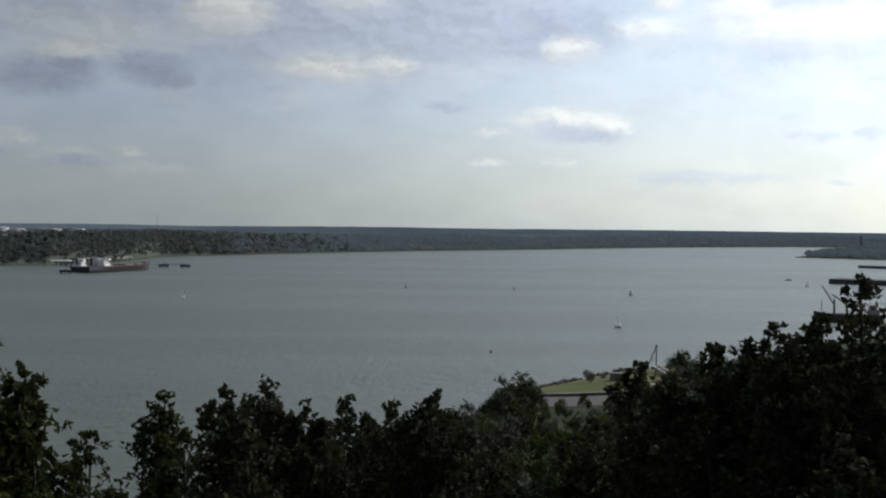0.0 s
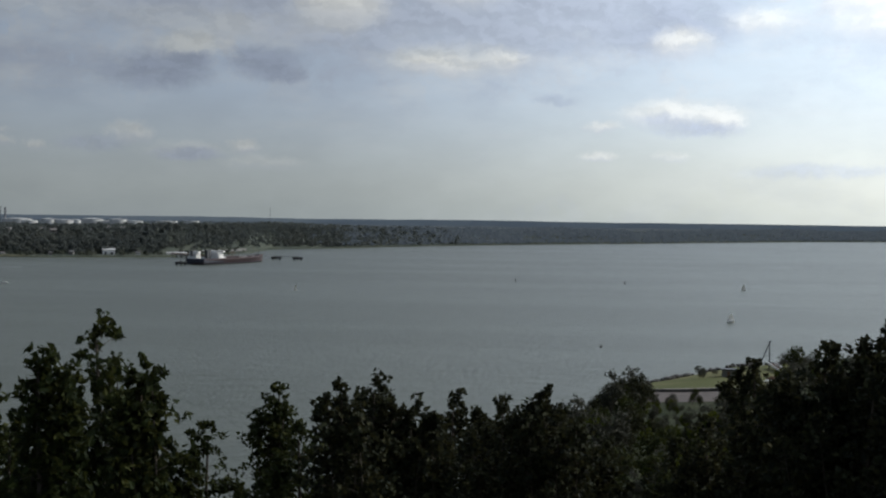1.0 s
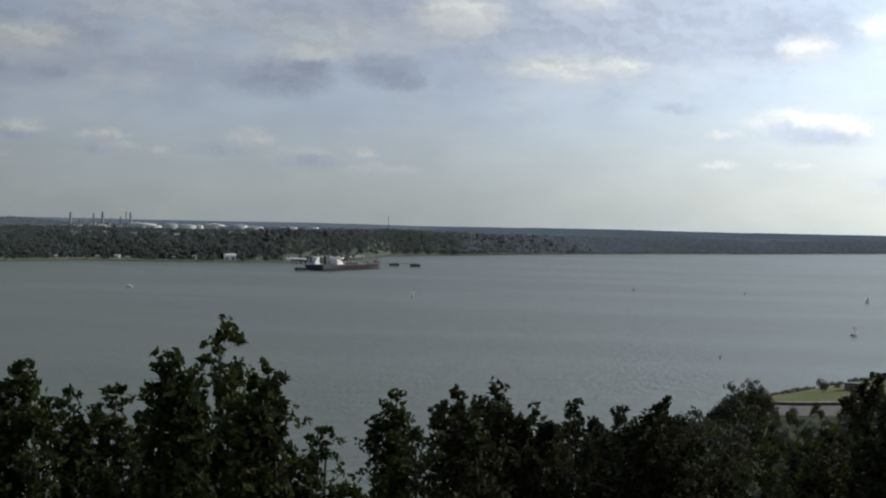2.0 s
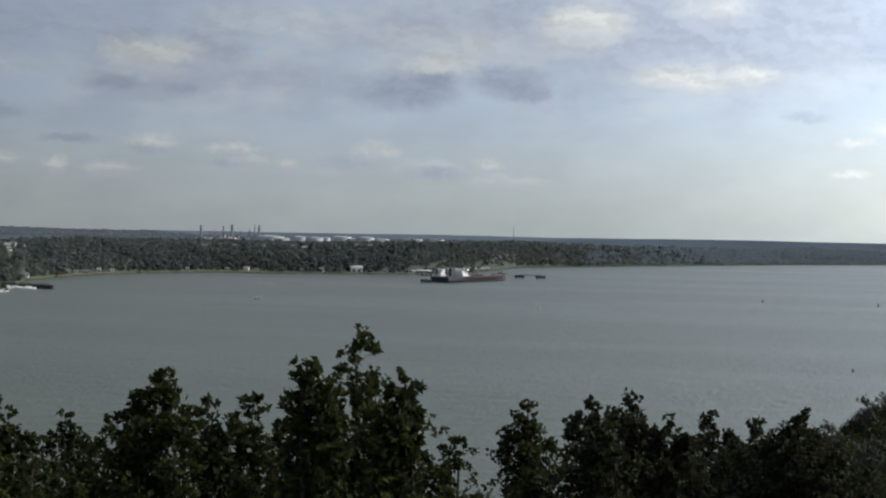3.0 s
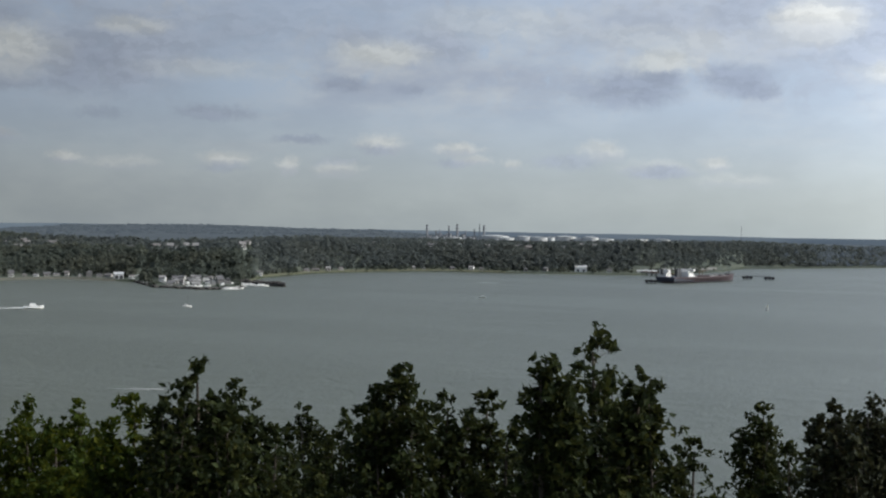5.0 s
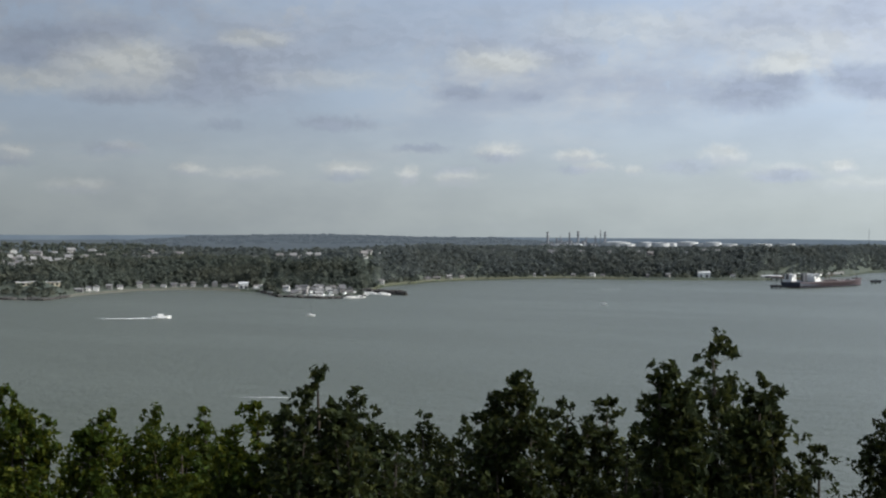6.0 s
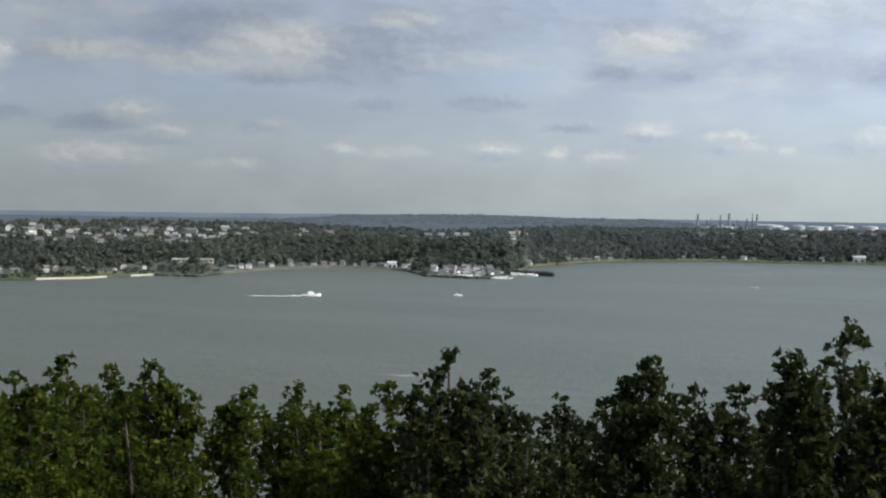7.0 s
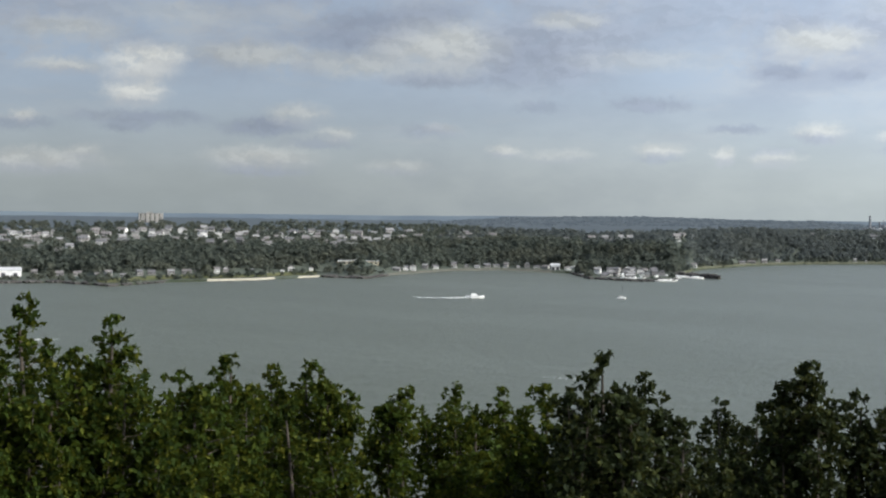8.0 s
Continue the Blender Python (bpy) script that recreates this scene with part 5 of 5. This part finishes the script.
# ---- tanker terminal ----
def make_tanker():
    a0, a1 = at(13.75, 1700), at(11.27, 1845)
    mid, way = (a0 + a1) / 2, a1 - a0
    n = way.length
    ship = thing("oil_tanker", Matrix.Translation(mid) @ Matrix.Rotation(math.atan2(way.y, way.x), 4, "Z") @ Matrix.Diagonal((1, 1, 0.74, 1)), "oil tanker with red hull and white superstructure moored at the jetty", "ship")
    part("hull", hull_shape(n, 21, 1.2, 9.0, 2.6, 0.85), HULL_RED, ship, "weathered red hull")
    part("boot_top", hull_shape(n * 0.985, 20.6, -1.0, 1.3, 0.0, 0.8), HULL_DARK, ship, "dark boot topping")
    part("stern_band", block((-n / 2 - 0.6, -8.9, 3.0, -n / 2 + n * 0.29, 8.9, 9.3), bevel=0.4), HULL_DARK, ship, "dark painted stern")
    part("deck", block((-n / 2 + 2, -8.5, 9.0, n * 0.33, 8.5, 9.25)), DECK_RED, ship)
    house_at = -n * 0.245
    sup = part("superstructure", block((house_at - 7, -8.5, 9.2, house_at + 7, 8.5, 12.2), (house_at - 6, -7.5, 12.2, house_at + 6, 7.5, 15.2), (house_at - 5, -6.5, 15.2, house_at + 5, 6.5, 18.2), (house_at + 0.5, -10.2, 18.2, house_at + 5.5, 10.2, 21.0), bevel=0.12), WHITE_PAINT, ship, "white stepped superstructure")
    for z in (13.2, 16.2, 19.2):
        for y in (-6, -3.6, -1.2, 1.2, 3.6, 6):
            w = part("window", block((house_at + 6.05 - (0.9 if z > 14 else 0) - (0.4 if z > 17 else 0), y - 0.8, z, house_at + 6.2 - (0.9 if z > 14 else 0) + (0.4 if z > 17 else 0), y + 0.8, z + 1.1)), WINDOW_DARK, sup)
        for x in (-3.5, -0.5, 2.5):
            part("window", block((house_at + x - 0.6, -6.6 - (1.0 if z < 14 else 0), z, house_at + x + 0.6, -6.4 - (1.0 if z < 14 else 0), z + 1.1)), WINDOW_DARK, sup)
    for x, y in ((-27.0, -2.6), (-12.5, 2.6)):
        part("funnel", block((house_at + x, y - 1.7, 9.2, house_at + x + 4.5, y + 1.7, 22.5), bevel=0.4), STEEL, ship, "dark funnel")
    part("radar_mast", rod((house_at + 2, 0, 21), (house_at + 2, 0, 26), 0.4, 0.2), STEEL, ship)
    part("foremast", rod((n * 0.43, 0, 9.5), (n * 0.43, 0, 20), 0.4, 0.22), STEEL, ship)
    part("bow_bulwark", block((n * 0.40, -3.6, 10.5, n * 0.475, 3.6, 12.2), bevel=0.3), HULL_RED, ship)
    for x in np.linspace(-n * 0.22, n * 0.3, 9):
        part("deck_pipe", block((x - 0.5, -7.0, 9.2, x + 0.5, 7.0, 10.4), bevel=0.1), WHITE_PAINT if int(x) % 2 else STEEL, ship)
    part("pipe_run", block((-n * 0.27, -1.2, 10.0, n * 0.34, 1.2, 10.9), bevel=0.2), DECK_RED, ship)
    for x in (-n * 0.02, n * 0.03):
        part("hose_crane", rod((x, 1.5, 9.2), (x, 1.5, 17), 0.5, 0.4), RUST, ship)
        part("hose_boom", rod((x, 1.5, 16.5), (x + 7, -3, 18.5), 0.3, 0.2), RUST, ship)
    # smaller ship lying behind
    q = at(13.55, 1752)
    other = thing("coaster", Matrix.Translation(q) @ Matrix.Rotation(math.atan2(way.y, way.x), 4, "Z") @ Matrix.Diagonal((1, 1, 1.0, 1)), "smaller coaster with white bridge moored behind the tanker", "ship")
    part("hull", hull_shape(62, 13, -0.8, 6.0, 2.0, 0.85), HULL_DARK, other)
    part("deckhouse", block((-26, -5.5, 6.0, -14, 5.5, 9), (-24, -5, 9, -15, 5, 12), (-22, -5.8, 12, -16, 5.8, 14.6), bevel=0.1), WHITE_PAINT, other)
    part("funnel", block((-27.5, -1.4, 9, -24.6, 1.4, 15.5), bevel=0.3), STEEL, other)
    part("mast", rod((-19, 0, 14.6), (-19, 0, 21), 0.25, 0.12), STEEL, other)
    for y in (-3.6, -1.2, 1.2, 3.6):
        part("window", block((-15.95, y - 0.8, 13, -15.85, y + 0.8, 14)), WINDOW_DARK, other)
    # dolphins and catwalk
    heads = []
    for a, r in ((14.38, 1680), (10.74, 1912), (9.92, 1902)):
        p = at(a, r)
        heads.append(p)
        dol = thing("mooring_dolphin", Matrix.Translation(p) @ Matrix.Rotation(radians(a), 4, "Z"), "dark square mooring dolphin standing in the river", "dolphin", "mooring dolphins")
        part("cap", block((-6.5, -4, 1.4, 6.5, 4, 4.2), bevel=0.25), worn("wet_concrete", (0.075, 0.075, 0.078), 0.3, 0.8, 0.3), dol)
        for x in (-4.5, 0, 4.5):
            part("pile", rod((x, -2.5, -3), (x, -2.5, 1.5), 0.9), STEEL, dol)
            part("pile", rod((x, 2.5, -3), (x, 2.5, 1.5), 0.9), STEEL, dol)
        part("bollard", rod((0, 0, 4.2), (0, 0, 5.2), 0.5, 0.7, 10), STEEL, dol)
    heads.insert(1, at(11.3, 1880))
    for i in (1, 2):
        p, q = heads[i], heads[i + 1]
        m = q - p
        walkway = thing("catwalk", Matrix.Translation((p.x, p.y, 4.0)) @ Matrix.Rotation(math.atan2(m.y, m.x), 4, "Z"), "thin steel catwalk between mooring dolphins", "catwalk", "catwalks")
        part("girder", block((0, -0.7, 0, m.length, 0.7, 0.5)), STEEL, walkway)
        for y in (-0.7, 0.7):
            part("handrail", block((0, y - 0.05, 1.3, m.length, y + 0.05, 1.4)), STEEL, walkway)
    p, q = at(14.7, 1985), at(12.45, 1815)
    m = q - p
    jetty = thing("jetty", Matrix.Translation(p) @ Matrix.Rotation(math.atan2(m.y, m.x), 4, "Z"), "grey concrete tanker jetty on piles", "jetty")
    part("deck", block((0, -4, 3.0, m.length, 4, 4.4), bevel=0.1), CONCRETE, jetty)
    for x in np.linspace(6, m.length - 6, 12):
        part("pile", rod((x, -3, -3), (x, -3, 3), 0.6), STEEL, jetty)
        part("pile", rod((x, 3, -3), (x, 3, 3), 0.6), STEEL, jetty)
    part("pipe_rack", block((0, -1.5, 4.4, m.length, 1.5, 5.6)), RUST, jetty)


make_tanker()


# ---- refinery ----
def make_refinery():
    base = 3500
    lift = lambda el: EYE + base * math.tan(radians(el))
    for a, top, w, label in ((23.1, 0.02, 5.0, "dark refinery column with a steel cage"), (22.6, -0.14, 2.0, "thin grey refinery stack"), (22.25, 0.0, 3.2, "dark slender refinery stack"), (21.92, 0.06, 5.0, "tall dark refinery column"),
                             (21.6, -0.16, 2.4, "short grey steel refinery column"), (21.25, -0.12, 3.0, "grey steel refinery column"), (21.05, 0.09, 2.0, "thin tall flare stack"), (20.88, 0.05, 4.4, "dark refinery column beside the flare stack"), (22.75, -0.2, 3.5, "grey steel refinery column")):
        p = at(a, base)
        z = lift(-0.55)
        h = lift(top) - z
        tower = thing("refinery_stack", Matrix.Translation((p.x, p.y, z)), label, "stack", "refinery stacks")
        part("shaft", rod((0, 0, -14), (0, 0, h), w * 0.62, w * 0.45, 10), UNIT_STEEL, tower)
        part("platform", rod((0, 0, h * 0.78), (0, 0, h * 0.80), w * 0.95, w * 0.95, 10), STEEL, tower)
        part("cap", rod((0, 0, h), (0, 0, h + 1.6), w * 0.6, w * 0.5, 10), STEEL, tower)
    for a, w, e0, e1, label in ((20.45, 66, -0.50, -0.30, "large domed white storage tank"), (20.0, 34, -0.50, -0.38, "low white round storage tank"), (19.3, 34, -0.47, -0.31, "white round storage tank"), (18.75, 40, -0.46, -0.33, "white round storage tank"),
                                (18.3, 20, -0.44, -0.33, "bright white storage tank, sunlit"), (17.7, 44, -0.45, -0.28, "large white storage tank"), (17.2, 32, -0.44, -0.36, "low white round storage tank"), (16.75, 36, -0.45, -0.29, "white round storage tank"),
                                (16.2, 44, -0.43, -0.35, "low white round storage tank"), (14.95, 46, -0.40, -0.34, "low white round storage tank"), (14.0, 34, -0.37, -0.33, "low white round storage tank"), (22.0, 30, -0.5, -0.4, "grey round storage tank"), (22.7, 26, -0.52, -0.42, "pale grey process building")):
        r = base - 330 + 300 * random.Random(int(a * 100)).random()
        z0, z1 = EYE + r * math.tan(radians(e0)), EYE + r * math.tan(radians(e1))
        p = at(a, r)
        tank = thing("storage_tank", Matrix.Translation((p.x, p.y, z0)), label, "tank", "refinery tanks")
        part("shell", rod((0, 0, -10), (0, 0, (z1 - z0) * 0.85), w / 2, w / 2, 28), TANK_PAINT, tank, smooth=False)
        part("roof", rod((0, 0, (z1 - z0) * 0.85), (0, 0, z1 - z0), w / 2, w * 0.12, 28), TANK_PAINT, tank)
        part("rim", rod((0, 0, (z1 - z0) * 0.83), (0, 0, (z1 - z0) * 0.855), w / 2 + 0.4, w / 2 + 0.4, 28), STEEL, tank)
    rng = random.Random(3)
    for i in range(16):
        a, r = rng.uniform(20.6, 23.4), base + rng.uniform(-40, 40)
        w, h = rng.uniform(8, 26), rng.uniform(5, 17)
        p = at(a, r)
        unit = thing("process_unit", Matrix.Translation((p.x, p.y, lift(-0.55))) @ Matrix.Rotation(radians(a), 4, "Z"), "grey steel refinery process unit with pipes", "process unit", "refinery units")
        part("frame", block((-w / 2, -5, -12, w / 2, 5, h * 0.6), (-w / 4, -4, h * 0.6, w / 3, 4, h), bevel=0.2), UNIT_STEEL, unit)
        part("vessel", rod((w * 0.15, -6.5, -5), (w * 0.15, -6.5, h * 0.85), 1.8, 1.6, 10), TANK_PAINT, unit)
    p = at(11.0, 4200)
    mast = thing("radio_mast", Matrix.Translation((p.x, p.y, 30)), "thin distant radio mast on the ridge", "mast")
    part("shaft", rod((0, 0, 0), (0, 0, 40), 0.7, 0.4, 5), STEEL, mast)
    part("antenna", rod((0, 0, 40), (0, 0, 47), 0.3, 0.2, 5), STEEL, mast)


make_refinery()


# ---- upstream headland, piers and crane ship ----
def make_upstream():
    rng = random.Random(12)
    # headland of its own land
    outline = [(-13.5, 3040, 0), (-14.6, 2960, 0), (-16.0, 2890, 0), (-18, 2840, 0), (-22, 2780, 0)]
    inner = [(-13.55, 3060, 1), (-14.4, 3330, 4), (-15.6, 3400, 12), (-18, 3500, 30), (-22, 3500, 34)]
    verts, faces = [], []
    k = 9
    for (a, r, z), (b, s, y) in zip(outline, inner):
        for i in range(k):
            t = i / (k - 1)
            p = at(a + (b - a) * t, r + (s - r) * t)
            verts.append((p.x, p.y, -1.5 + (3.5 if i else 0) + (y - 2) * min(1.0, max(0.0, t - 0.12) * 1.6)))
    for i in range(len(outline) - 1):
        for j in range(k - 1):
            faces.append((i * k + j, (i + 1) * k + j, (i + 1) * k + j + 1, i * k + j + 1))
    tagged(raw("headland", verts, [f[::-1] for f in faces], LAND, smooth=True), "low wooded headland running out into the river", "headland", kind="structure")
    crowns = []
    for i in range(700):
        a = rng.uniform(-22, -14.0)
        t = rng.uniform(0.12, 1.0)
        r0, r1 = np.interp(-a, [13.5, 14.6, 16, 18, 22], [3040, 2960, 2890, 2840, 2780]), np.interp(-a, [13.5, 14.4, 15.6, 18, 22], [3060, 3330, 3400, 3500, 3500])
        zt = np.interp(-a, [13.5, 14.4, 15.6, 18, 22], [1, 4, 12, 30, 34])
        p = at(a, r0 + (r1 - r0) * t)
        crowns.append((p.x, p.y, 2 + (zt - 2) * min(1.0, max(0.0, t - 0.12) * 1.6) - 1, rng.uniform(6, 11), rng.uniform(7, 12)))
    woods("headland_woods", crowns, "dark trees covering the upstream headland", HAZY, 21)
    p = at(-15.9, 3280)
    tower = thing("headland_tower", Matrix.Translation((p.x, p.y, 10)), "slim tower rising over the headland trees", "tower")
    part("shaft", rod((0, 0, 0), (0, 0, 33), 2.4, 1.8, 8), STEEL, tower)
    part("cap", rod((0, 0, 33), (0, 0, 36), 2.6, 0.6, 8), STEEL, tower)
    # two piers
    for a0, r0, a1, r1, w, h, label in ((-16.0, 2320, -19, 2240, 24, 5, "dark timber wharf upstream"), (-15.05, 1650, -19, 1600, 30, 6.5, "long dark concrete quay upstream")):
        p, q = at(a0, r0), at(a1, r1)
        m = q - p
        quay = thing("upstream_quay", Matrix.Translation(p) @ Matrix.Rotation(math.atan2(m.y, m.x), 4, "Z"), label, "quay")
        part("body", prism([(-4, -w / 2 + 4), (4, -w / 2), (m.length, -w / 2), (m.length, w / 2), (0, w / 2)], -3, h - 1.6), worn("quay_wall", (0.12, 0.115, 0.115), 0.1, 0.9, 0.35), quay)
        part("apron", prism([(-3, -w / 2 + 4.4), (4, -w / 2 + 0.4), (m.length, -w / 2 + 0.4), (m.length, w / 2 - 0.4), (0, w / 2 - 0.4)], h - 1.6, h - 1.2), ASPHALT, quay)
        for x in np.linspace(10, m.length - 10, 10):
            part("fender", block((x - 0.5, -w / 2 - 0.5, -1, x + 0.5, -w / 2, h - 1.8)), STEEL, quay)
    # ship with deck cranes
    p = at(-15.5, 972)
    ship = thing("crane_ship", Matrix.Translation(p) @ Matrix.Rotation(radians(-15.5 + 172), 4, "Z"), "dark cargo ship with raised deck cranes", "ship")
    part("hull", hull_shape(44, 11, -1, 5.2, 1.6, 0.85), worn("grey_hull_paint", (0.085, 0.082, 0.088), 0.2, 0.6, 0.3), ship)
    part("deck", block((-19, -4.6, 5.2, 13, 4.6, 5.5)), DECK_RED, ship)
    part("wheelhouse", block((-20, -4.5, 5.4, -12, 4.5, 9), (-18, -4, 9, -13, 4, 11.6), bevel=0.1), CONCRETE, ship)
    part("foremast", rod((17, 0, 6), (17, 0, 14), 0.25, 0.14), STEEL, ship)
    for x, lean in ((9.0, 7.5), (1.0, 9.5)):
        crane = part("crane_post", rod((x, 0, 5.4), (x, 0, 14.5), 0.8, 0.6, 10), STEEL, ship)
        part("jib", rod((x, 0.9, 11), (x + lean, 1.5, 23 - (x < 5) * 5), 0.62, 0.42, 6), CONCRETE, crane, "pale grey crane jib")
        part("cab", block((x - 0.9, -1.2, 10.5, x + 0.9, 1.2, 12.6), bevel=0.1), CREAM_PAINT, crane)
        part("cable", rod((x, 0, 14.4), (x + lean, 1.5, 23 - (x < 5) * 5), 0.07, 0.07, 4), STEEL, crane)


make_upstream()
